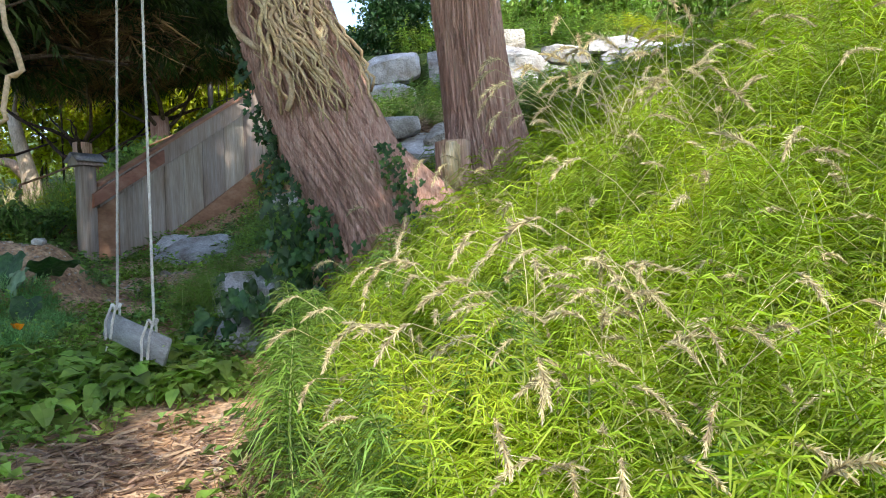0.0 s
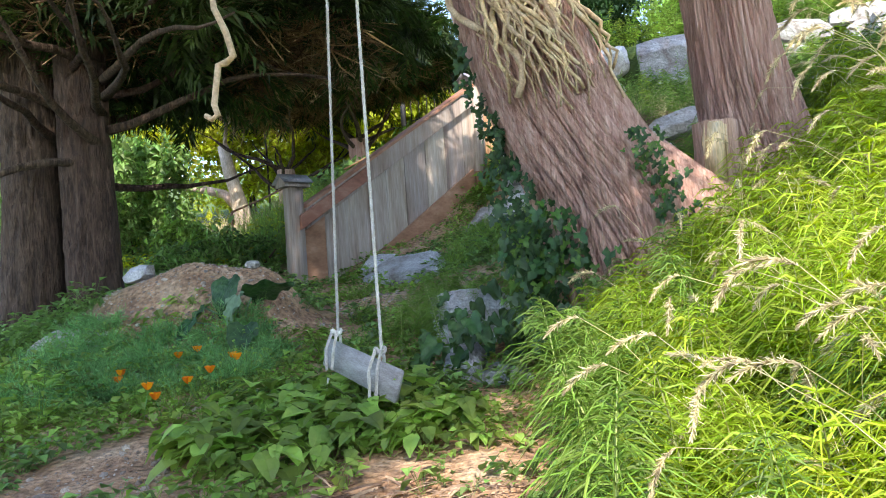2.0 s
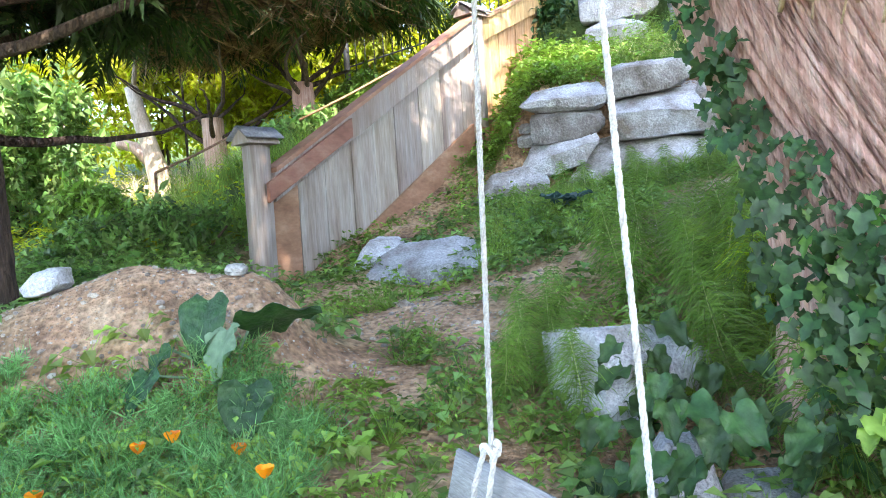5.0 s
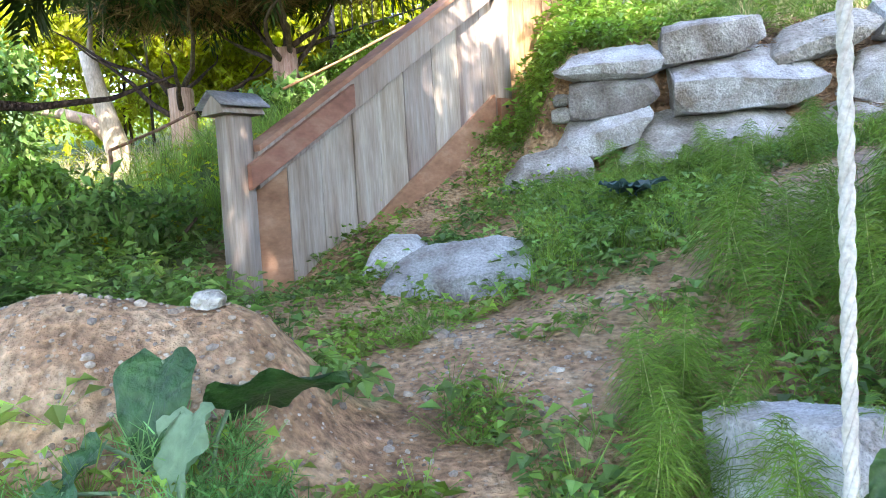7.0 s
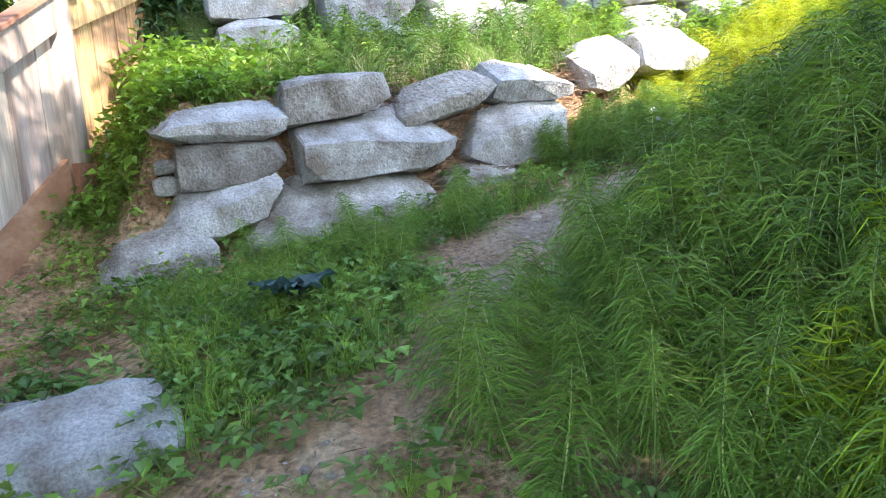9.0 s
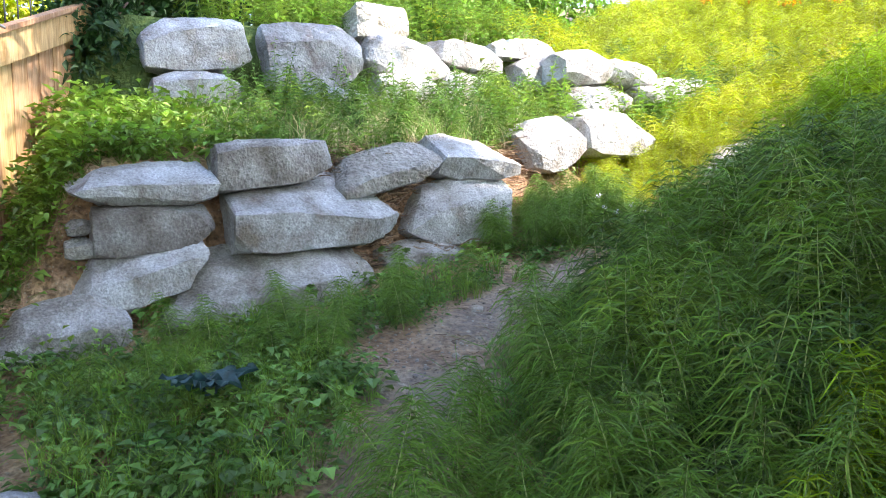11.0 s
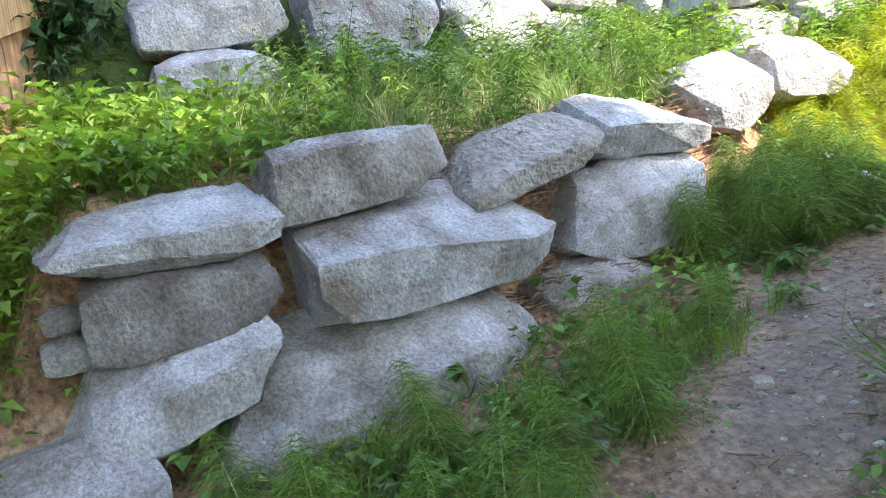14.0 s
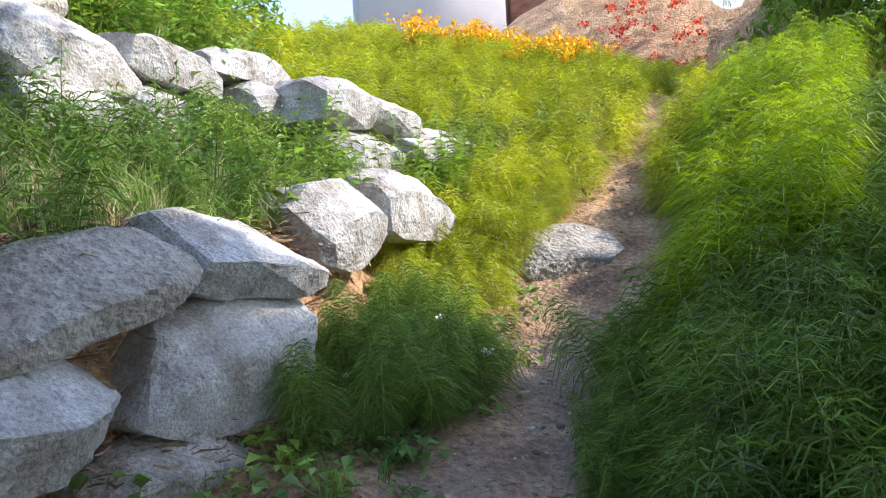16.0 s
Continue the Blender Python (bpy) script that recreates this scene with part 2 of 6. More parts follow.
# ---- the ground's shape ----
FOOT = [(0.6, -6.0), (0.45, 1.2), (-0.35, 3.6), (-0.8, 6.0), (-0.95, 7.6), (-0.7, 9.0), (0.2, 9.85), (2.6, 10.5), (6.5, 10.75), (14.0, 11.4)]


def smooth(a, b, v):
    k = np.clip((v - a) / (b - a), 0, 1)
    return k * k * (3 - 2 * k)


def beyond_foot(x, y):
    """Metres to the right of the foot of the bank; minus: on the garden's side."""
    best = np.full(np.shape(x), 1e9)
    side = np.full(np.shape(x), 1.0)
    for (ax, ay), (bx, by) in zip(FOOT, FOOT[1:]):
        ux, uy = bx - ax, by - ay
        k = np.clip(((x - ax) * ux + (y - ay) * uy) / (ux * ux + uy * uy), 0, 1)
        dx, dy = x - ax - k * ux, y - ay - k * uy
        dist = np.hypot(dx, dy)
        near = dist < best
        best = np.where(near, dist, best)
        side = np.where(near, np.sign(ux * -dy + uy * dx), side)
    return best * side


def ripple(x, y):
    return 0.022 * np.sin(3.1 * x + 1.3 * np.sin(2.3 * y)) * np.sin(2.7 * y + 0.7) + 0.012 * np.sin(8.3 * x + 2 * np.sin(5 * y)) * np.sin(7.1 * y + 1.1 * np.sin(6 * x))


def height(x, y):
    x, y = np.asarray(x, float), np.asarray(y, float)
    base = np.interp(y, [-60, -8, 0, 3.4, 6.0, 6.8, 9.5, 11.3, 13, 17, 40, 90], [-3.0, -0.5, 0.25, 0.56, 0.86, 1.0, 1.62, 2.02, 2.55, 3.7, 9.0, 15.0])
    across = 0.14 * np.clip(x + 3, 0, 5.5) + 0.43 * np.clip(x - 2.5, 0, 5.5) + 0.12 * np.clip(x - 8, 0, 60)
    z = base + across * smooth(6.5, 10.5, y)
    far = beyond_foot(x, y)
    steep = 0.14 + 0.4 * smooth(1.5, 5.5, y)
    z = z + steep * np.clip(far, 0, 6.5) * smooth(-0.2, 0.7, far) * (1 + 0.25 * smooth(7, 9.5, y)) * (1 - 0.75 * smooth(5.5, 10, x))
    # the slope beside the fence
    z = z + 0.32 * smooth(-2.1, -2.9, x) * smooth(11.2, 12.6, y)
    z = z - 0.95 * smooth(-5.2, -7.8, x) * smooth(10.3, 14, y)
    # two terraces behind their walls of boulders
    wall_1 = 11.86 + 0.16 * np.clip(x - 0.9, 0, 9)
    k1 = smooth(0, 0.3, y - wall_1) * smooth(-2.75, -2.0, x) * (1 - smooth(3.2, 4.6, x))
    z = z + k1 * np.maximum(3.36 + 0.12 * np.clip(x - 0.5, 0, 5) + 0.5 * np.clip(y - wall_1 - 0.2, 0, 1.4) - z, 0)
    wall_2 = 13.5 - 0.1 * np.clip(x - 1.5, 0, 9)
    k2 = smooth(0, 0.3, y - wall_2) * smooth(-2.6, -1.5, x) * (1 - smooth(3.0, 5.0, x))
    z = z + k2 * np.maximum(4.95 + 0.3 * np.clip(y - wall_2 - 0.2, 0, 12) - z, 0)
    # the heap of dug soil
    u = np.where(x < -4.55, (x + 4.55) / 1.0, np.where(x > -3.75, (x + 3.75) / 0.34, 0))
    v = (y - 7.5 - 0.06 * np.sin(3 * x)) / np.where(y < 7.5, 0.62, 0.42)
    z = z + 0.63 * np.exp(-(u * u + v * v)) * (1 + 0.08 * np.sin(6 * x + 2 * y))
    # the hollow at the fence's foot, and the eroded bank at the path's end
    u, v = (x + 4.35) / 0.62, (y - 10.2) / 0.6
    z = z - 0.4 * np.exp(-(u * u + v * v))
    z = z + (1.95 + 0.12 * np.sin(2.1 * y) + 0.08 * np.sin(5.3 * y + x)) * smooth(10.8, 12.2, x) * smooth(6, 9, y) * (1 - 0.7 * smooth(14.2, 16.5, y)) * (1 - smooth(20, 40, x))
    u, v = (x + 3.05) / 0.6, (y - 9.2) / 0.5
    z = z - 0.1 * np.exp(-(u * u + v * v))
    return z + ripple(x, y)


def ground_z(x, y):
    return float(height(x, y))


TRACK = [(-1.15, 9.4), (-0.5, 10.1), (0.1, 10.5), (1.3, 10.77), (2.8, 10.98), (3.35, 11.15), (5.9, 11.3), (9.0, 11.6)]


def on_track(x, y):
    best = np.full(np.shape(x), 9.0)
    for (ax, ay), (bx, by) in zip(TRACK, TRACK[1:]):
        ux, uy = bx - ax, by - ay
        k = np.clip(((x - ax) * ux + (y - ay) * uy) / (ux * ux + uy * uy), 0, 1)
        best = np.minimum(best, np.hypot(x - ax - k * ux, y - ay - k * uy))
    return best


# ---- mesh helpers ----


def part(name, bm, material, parent=None, label="", smoothed=True):
    me = bpy.data.meshes.new(name)
    bm.to_mesh(me)
    bm.free()
    me.materials.append(material)
    if smoothed:
        me.polygons.foreach_set("use_smooth", [True] * len(me.polygons))
    ob = new(name, me)
    ob.parent = parent
    if label:
        tagged(ob, label)
    return ob


def sheet(name, verts, tris, material, parent=None, smoothed=False):
    """One mesh from arrays of places and of triangles or quads."""
    me = bpy.data.meshes.new(name)
    verts, tris = np.asarray(verts, np.float32), np.asarray(tris, np.int32)
    n, k = tris.shape
    me.vertices.add(len(verts))
    me.vertices.foreach_set("co", verts.ravel())
    me.loops.add(n * k)
    me.loops.foreach_set("vertex_index", tris.ravel())
    me.polygons.add(n)
    me.polygons.foreach_set("loop_start", np.arange(0, n * k, k, dtype=np.int32))
    me.polygons.foreach_set("use_smooth", np.full(n, smoothed))
    me.materials.append(material)
    me.update(calc_edges=True)
    me.validate()
    ob = new(name, me)
    ob.parent = parent
    return ob


def empty(name, place=(0, 0, 0), turn=0.0):
    ob = new(name)
    ob.matrix_basis = pose(*place, 0, 0, turn)
    ob.empty_display_size = 0.1
    return ob


def tube(points, radii, sides=8, cap=True):
    """A bmesh tube through points."""
    bm = bmesh.new()
    add_tube(bm, points, radii, sides, cap)
    return bm


def add_tube(bm, points, radii, sides=8, cap=True):
    pts = [Vector(p) for p in points]
    rings = []
    side = Vector((1, 0.2, 0.1))
    for i, p in enumerate(pts):
        along = (pts[min(i + 1, len(pts) - 1)] - pts[max(i - 1, 0)]).normalized()
        side = (side - along * side.dot(along)).normalized()
        other = along.cross(side)
        r = radii[i] if hasattr(radii, "__len__") else radii
        rings.append([bm.verts.new(p + (side * math.cos(a) + other * math.sin(a)) * r) for a in np.arange(sides) * 2 * math.pi / sides])
    for a, b in zip(rings, rings[1:]):
        for i in range(sides):
            bm.faces.new((a[i], a[(i + 1) % sides], b[(i + 1) % sides], b[i]))
    if cap:
        bm.faces.new(rings[0][::-1])
        bm.faces.new(rings[-1])


def box(sx, sy, sz, bevel=0.006, at=(0, 0, 0), warp=0.0, seed=0):
    """A bevelled board, its middle at the place given."""
    bm = bmesh.new()
    bmesh.ops.create_cube(bm, size=1)
    rng = random.Random(seed)
    for v in bm.verts:
        v.co = Vector((v.co.x * sx, v.co.y * sy, v.co.z * sz)) + Vector([rng.uniform(-warp, warp) for _ in range(3)]) + Vector(at)
    if bevel:
        bmesh.ops.bevel(bm, geom=bm.edges[:], offset=bevel, segments=2, affect="EDGES")
    return bm


def rock(w, d, h, seed, rough=0.012, shape=(0.2, 0.2, 0.15, 0.2), slope=0.35, cuts=5):
    """A quarried boulder. shape: by what part of its height the top's two ends drop and the bottom's two ends rise; slope: how far its
    upper front edge leans back. Flat planes split off corners; the edges are chipped and the faces uneven."""
    rng = random.Random(seed)
    tl, tr, bl, br = shape
    bm = bmesh.new()
    for y, back in ((-0.5, 0), (0.5, 1)):
        lean = 0 if back else slope
        for x, drop, rise in ((-0.5, tl, bl), (-0.24, tl * 0.2, bl * 0.2), (0.24, tr * 0.2, br * 0.2), (0.5, tr, br)):
            j = rng.uniform(-0.04, 0.04)
            end = 0.1 if abs(x) > 0.4 else 0.0
            bm.verts.new((x * (1 - end * back) + j, y + end * (0.4 if not back else -0.4), -0.5 + rise + 0.04 * rng.random()))
            bm.verts.new((x * (0.97 - end * back) - j, y + lean + end * 0.3 * (1 - 2 * back), 0.5 - drop - 0.06 * rng.random()))
            if not back:
                bm.verts.new((x * 1.0, y - 0.03 + end * 0.4, 0.5 - drop - (0.14 + 0.75 * slope) * (1 - drop) + 0.07 * rng.uniform(-1, 1)))
    bmesh.ops.convex_hull(bm, input=bm.verts[:])
    bmesh.ops.delete(bm, geom=[v for v in bm.verts if not v.link_faces], context="VERTS")
    for i in range(cuts):
        n = Vector((rng.gauss(0, 1), rng.gauss(-0.3, 0.8), rng.gauss(0, 0.8))).normalized()
        reach = max(v.co.dot(n) for v in bm.verts)
        bmesh.ops.bisect_plane(bm, geom=bm.verts[:] + bm.edges[:] + bm.faces[:], plane_co=n * reach * rng.uniform(0.84, 0.95), plane_no=n, clear_outer=True)
        holes = [q for q in bm.edges if q.is_boundary]
        if holes:
            bmesh.ops.holes_fill(bm, edges=holes)
    lo = [min(v.co[i] for v in bm.verts) for i in range(3)]
    hi = [max(v.co[i] for v in bm.verts) for i in range(3)]
    for v in bm.verts:
        v.co = Vector([((v.co[i] - lo[i]) / (hi[i] - lo[i]) - 0.5) * (w, d, h)[i] for i in range(3)])
    bmesh.ops.dissolve_limit(bm, angle_limit=0.1, verts=bm.verts[:], edges=bm.edges[:])
    bmesh.ops.recalc_face_normals(bm, faces=bm.faces[:])
    bmesh.ops.bevel(bm, geom=bm.edges[:], offset=0.022 * min(w, d, h) + 0.002, segments=2, affect="EDGES", profile=0.5, clamp_overlap=True)
    bmesh.ops.triangulate(bm, faces=bm.faces[:])
    size = max(w, h)
    for _ in range(6):
        long = [q for q in bm.edges if q.calc_length() > 0.034 * size + 0.008]
        if not long:
            break
        bmesh.ops.subdivide_edges(bm, edges=long, cuts=1)
        bmesh.ops.triangulate(bm, faces=bm.faces[:])
    bm.normal_update()
    off = Vector((seed * 7.3 % 50, seed * 3.1 % 50, seed * 1.7 % 50))
    for v in bm.verts:
        p = v.co / size
        n = noise.noise(p * 2.6 + off) * 1.5 + noise.noise(p * 6 + off) * 0.9 + noise.noise(p * 22 + off) * 0.5 + noise.noise(p * 47 + off) * 0.4
        # split steps: the stone breaks along flat layers
        step = noise.noise(Vector((p.x * 2, p.y * 2, p.z * 7)) + off) * 2.2
        n += 0.9 * (math.floor(step * 2.2) / 2.2 - step)
        v.co += v.normal * n * rough * size
    return bm


def scatter(template, places, turns, sizes, leans, flat=False):
    """Copies of a template (places, faces) joined: one per place, turned about z, sized, and leaned by (x, y)."""
    tv, tf = template
    n, k = len(places), len(tv)
    c, s = np.cos(turns), np.sin(turns)
    x = tv[None, :, 0] * c[:, None] - tv[None, :, 1] * s[:, None]
    y = tv[None, :, 0] * s[:, None] + tv[None, :, 1] * c[:, None]
    z = np.repeat(tv[None, :, 2], n, 0)
    sizes = np.asarray(sizes)[:, None]
    x, y, z = x * sizes, y * sizes, z * sizes
    lx, ly = leans[:, 0:1], leans[:, 1:2]
    x2, y2 = x + lx * z, y + ly * z
    z2 = z - lx * x - ly * y
    v = np.stack([x2 + places[:, 0:1], y2 + places[:, 1:2], z2 + places[:, 2:3]], -1).reshape(-1, 3)
    f = (tf[None] + (np.arange(n) * k)[:, None, None]).reshape(-1, tf.shape[1])
    return v, f


def ribbon(points, widths, normal=(0, 0, 1)):
    """A narrow strip of quads along points."""
    p = np.asarray(points, float)
    along = np.gradient(p, axis=0)
    side = np.cross(along, np.asarray(normal, float)[None] + 1e-6)
    side /= np.linalg.norm(side, axis=1, keepdims=True) + 1e-9
    w = np.asarray(widths)[:, None] / 2
    v = np.stack([p - side * w, p + side * w], 1).reshape(-1, 3)
    f = [(2 * i, 2 * i + 1, 2 * i + 3, 2 * i + 2) for i in range(len(p) - 1)]
    return v, np.array(f)


def joined(pieces):
    vs, fs, n = [], [], 0
    for v, f in pieces:
        vs.append(v)
        fs.append(f + n)
        n += len(v)
    return np.concatenate(vs), np.concatenate(fs)


def leaf_shape(length, width, fold=0.25, droop=0.2, rows=3):
    """A pointed leaf from the origin along +x, folded along its rib."""
    if rows == 1:
        w = width / 2
        return np.array([(0, 0, 0), (length * 0.42, -w, w * fold), (length, 0, -droop * length), (length * 0.42, w, w * fold)]), np.array([(0, 1, 2, 3)])
    t = np.linspace(0, 1, rows + 1)
    w = width / 2 * np.sin(np.pi * np.clip(t, 0.04, 1) ** 0.75) + 0.0015
    x, z = t * length, -droop * length * t * t
    v = np.concatenate([np.stack([x, -w, z + w * fold], 1), np.stack([x, 0 * t, z], 1), np.stack([x, w, z + w * fold], 1)])
    n = rows + 1
    f = []
    for i in range(rows):
        f += [(i, i + 1, n + i + 1, n + i), (n + i, n + i + 1, 2 * n + i + 1, 2 * n + i)]
    return v, np.array(f)


def turned(piece, rz=0.0, ry=0.0, at=(0, 0, 0)):
    m = np.array(Euler((0, ry, rz)).to_matrix())
    return piece[0] @ m.T + np.asarray(at), piece[1]


# ---- ground ----
xs = np.concatenate([-np.geomspace(500, 9.2, 30), np.arange(-9, 7.01, 0.1), np.geomspace(7.3, 500, 30)])
ys = np.concatenate([-np.geomspace(500, 1.2, 26), np.arange(-1, 16.01, 0.1), np.geomspace(16.3, 600, 30)])
gx, gy = np.meshgrid(xs, ys)
gz = height(gx, gy)
cols = len(xs)
ii = (np.arange(len(ys) - 1)[:, None] * cols + np.arange(cols - 1)[None]).ravel()
ground = sheet("ground", np.stack([gx, gy, gz], -1).reshape(-1, 3), np.stack([ii, ii + 1, ii + cols + 1, ii + cols], 1), SOIL, smoothed=True)
cover = np.clip(np.maximum(np.maximum(smooth(0.0, 0.5, beyond_foot(gx, gy)), smooth(-4.6, -5.4, gx)), smooth(12.5, 12.9, gy)), 0, 1) * (1 - 0.9 * smooth(10.2, 11.0, gx)) * (1 - 0.8 * np.exp(-((gx + 4.4) ** 2 + (gy - 7.4) ** 2) / 0.9))
ground.data.attributes.new("cover", "FLOAT", "POINT").data.foreach_set("value", cover.ravel().astype(np.float32))
gravel = 0.58 * np.exp(-(on_track(gx, gy) / 0.5) ** 2) * (1 - smooth(2.6, 4.0, gx)) * np.clip(0.75 + 0.5 * np.sin(4 * gx + 2 * np.sin(5 * gy)), 0.4, 1)
ground.data.attributes.new("gravel", "FLOAT", "POINT").data.foreach_set("value", gravel.ravel().astype(np.float32))
tagged(ground, "brown stony garden soil sloping up a hillside", "ground", kind="structure")

# ---- boulders ----
CLEAN = "pale grey granite boulder with a speckled rough face"
STAINED = "weathered brown-grey granite boulder stacked in a garden wall"


def boulder(name, x0, x1, z0, z1, front, depth, tilt, material, seed, label, group="", rough=0.026, shape=(0.2, 0.2, 0.15, 0.2), slope=0.35, yaw=0.0, pitch=0.0):
    ob = part(name, rock(x1 - x0, depth, z1 - z0, seed, rough * 0.55, shape, slope), material, smoothed=False)
    ob.matrix_basis = pose((x0 + x1) / 2, front + depth / 2, (z0 + z1) / 2, pitch, -tilt, yaw)
    return tagged(ob, label, "boulder", group)


LOWER = "lower wall of stacked boulders"
UPPER = "upper wall of stacked boulders"
boulder("boulder", -2.26, -1.32, 3.08, 3.43, 11.68, 0.7, 2, GRANITE, 11, "long pale granite slab on top of the lower wall", LOWER, shape=(0.3, 0.02, 0.4, 0.15), slope=0.5)
boulder("boulder", -2.15, -1.34, 2.76, 3.14, 11.70, 0.7, 2, GRANITE_DARK, 12, STAINED, LOWER, shape=(0.02, 0.15, 0.05, 0.4), slope=0.15)
boulder("boulder", -2.30, -1.43, 2.44, 2.92, 11.60, 0.75, 14, GRANITE, 13, "rounded pale granite boulder tilted in the lower wall", LOWER, shape=(0.35, 0.05, 0.1, 0.4), slope=0.5)
boulder("boulder", -1.92, -0.22, 1.92, 2.94, 11.4, 1.0, 4, GRANITE_DARK, 14, "largest weathered granite boulder at the foot of the wall", LOWER, shape=(0.5, 0.12, 0.0, 0.0), slope=0.5, pitch=-4)
boulder("boulder", -1.28, 0.05, 2.7, 3.37, 11.52, 0.95, -1, GRANITE, 35, "broad wedge-shaped pale granite boulder in the lower wall", LOWER, shape=(0.12, 0.22, 0.02, 0.3), slope=0.6)
boulder("boulder", -1.33, -0.42, 3.2, 3.58, 11.72, 0.75, 2, GRANITE_DARK, 16, "flat-topped granite slab with a dark face on the wall", LOWER, shape=(0.12, 0.05, 0.0, 0.42), slope=0.12)
boulder("boulder", -0.42, 0.5, 3.17, 3.55, 11.68, 0.6, 10, PITTED, 17, "coarse pitted whitish boulder on top of the lower wall", LOWER, shape=(0.5, 0.1, 0.05, 0.4), slope=0.55)
boulder("boulder", 0.52, 1.26, 3.26, 3.68, 11.66, 0.7, -3, GRANITE, 18, CLEAN, LOWER, shape=(0.1, 0.4, 0.1, 0.1), slope=0.62)
boulder("boulder", 0.12, 1.16, 2.70, 3.32, 11.66, 0.8, 8, GRANITE, 19, "pale boulder with a trailing weed in the wall", LOWER, shape=(0.5, 0.02, 0.3, 0.05), slope=0.3)
boulder("boulder", -0.12, 0.68, 2.42, 2.80, 11.6, 0.6, 0, GRANITE_DARK, 20, "low granite slab half hidden by horsetails", LOWER)
boulder("boulder", -2.8, -1.98, 2.04, 2.54, 11.45, 0.6, 6, GRANITE_DARK, 21, "low mossy boulder at the end of the wall", LOWER, shape=(0.4, 0.15, 0.0, 0.0), slope=0.4)
boulder("boulder", 1.62, 2.31, 3.36, 3.9, 11.98, 0.6, 10, GRANITE, 23, CLEAN, LOWER)
boulder("boulder", 2.3, 3.24, 3.5, 4.02, 12.0, 0.7, -4, GRANITE, 24, "sunlit whitish boulder beside tall horsetails", LOWER)
boulder("boulder", -1.38, -1.24, 3.18, 3.36, 11.86, 0.3, 0, GRANITE, 25, "small wedge stone between two slabs", LOWER)
boulder("boulder", -2.3, -2.1, 2.76, 2.92, 11.9, 0.3, 0, GRANITE_DARK, 26, "small brown stone at the end of the wall", LOWER)
boulder("boulder", -2.28, -2.12, 2.92, 3.04, 11.93, 0.3, 8, GRANITE_DARK, 27, "small brown stone at the end of the wall", LOWER)
for i, (a, b, c, d, f, tilt, shape) in enumerate([
        (-1.47, -0.48, 4.42, 4.95, 13.35, 5, (0.3, 0.05, 0.1, 0.2)), (-1.42, -0.56, 4.0, 4.42, 13.25, 2, (0.2, 0.3, 0, 0)), (-0.36, 0.68, 4.3, 5.0, 13.35, 3, (0.1, 0.25, 0.1, 0.3)),
        (-0.2, 0.66, 3.95, 4.33, 13.2, 0, (0.1, 0.1, 0, 0)), (0.7, 1.7, 4.48, 4.98, 13.38, -5, (0.02, 0.45, 0.3, 0.2)), (0.76, 1.46, 4.1, 4.52, 13.25, -2, (0.05, 0.1, 0, 0)),
        (1.54, 2.38, 4.62, 4.97, 13.35, -6, (0.15, 0.35, 0.2, 0.1)), (2.33, 3.18, 4.8, 5.08, 13.4, 0, (0.3, 0.2, 0, 0)), (2.5, 3.12, 4.4, 4.8, 13.2, 0, (0.2, 0.2, 0, 0)), (1.5, 2.3, 4.15, 4.62, 13.3, 0, (0.1, 0.1, 0, 0))]):
    boulder("boulder", a, b, c, d, f, 0.7, tilt, GRANITE, 40 + i, "sunlit pale boulder in the upper terrace wall", UPPER, shape=shape, slope=0.2)
boulder("boulder", 0.68, 1.3, 4.93, 5.3, 13.55, 0.6, 0, PITTED, 58, "square tan stone on top of the upper wall", UPPER, shape=(0.02, 0.02, 0, 0), slope=0.05)
for i, (a, b, c, d, f, tilt) in enumerate([(2.72, 3.45, 4.4, 4.84, 12.7, 2), (3.42, 4.18, 4.42, 4.76, 12.72, -6), (2.8, 3.6, 4.02, 4.42, 12.6, 0), (3.8, 5.25, 4.24, 4.58, 12.65, 4)]):
    boulder("boulder", a, b, c, d, f, 0.65, tilt, GRANITE, 60 + i, "white sunlit boulder beside the hillside path", UPPER)
boulder("boulder", 3.4, 4.3, 3.1, 3.62, 11.1, 0.75, 0, PITTED, 70, "flat pale boulder lying beside the footpath", rough=0.025, yaw=-42, shape=(0.45, 0.2, 0.05, 0.3), slope=0.5)
boulder("boulder", -3.5, -2.56, 1.3, 1.86, 9.4, 0.75, 0, GRANITE, 71, "large pale granite boulder beside the wooden fence", rough=0.022, pitch=-6, shape=(0.25, 0.05, 0.0, 0.05), slope=0.4)
boulder("boulder", -3.68, -3.25, 1.45, 1.9, 9.75, 0.5, 0, GRANITE, 72, "bluish granite stone against the fence boards")
boulder("boulder", -2.02, -1.4, 0.84, 1.42, 6.85, 0.55, -2, GRANITE, 73, "square-edged granite block under trailing bramble", pitch=-6, yaw=28, shape=(0.03, 0.12, 0, 0), slope=0.12)
boulder("boulder", -1.52, -1.13, 0.6, 0.97, 5.92, 0.45, 0, GRANITE, 74, "speckled granite block half hidden by leaves")
boulder("boulder", -1.72, -1.48, 0.7, 1.1, 6.12, 0.35, 0, GRANITE, 75, "small granite stone half hidden by leaves")
boulder("boulder", -5.48, -4.72, 0.98, 1.33, 6.7, 0.5, 4, PITTED, 76, "white flat-topped stone among low weeds")
boulder("stone", -0.5, -0.24, 0.62, 0.84, 4.15, 0.25, 5, PITTED, 79, "pale stone half buried at the bank's foot")
boulder("stone", -3.83, -3.72, 1.74, 1.81, 7.5, 0.1, -10, PITTED, 77, "small yellowish stone lying on the soil heap")
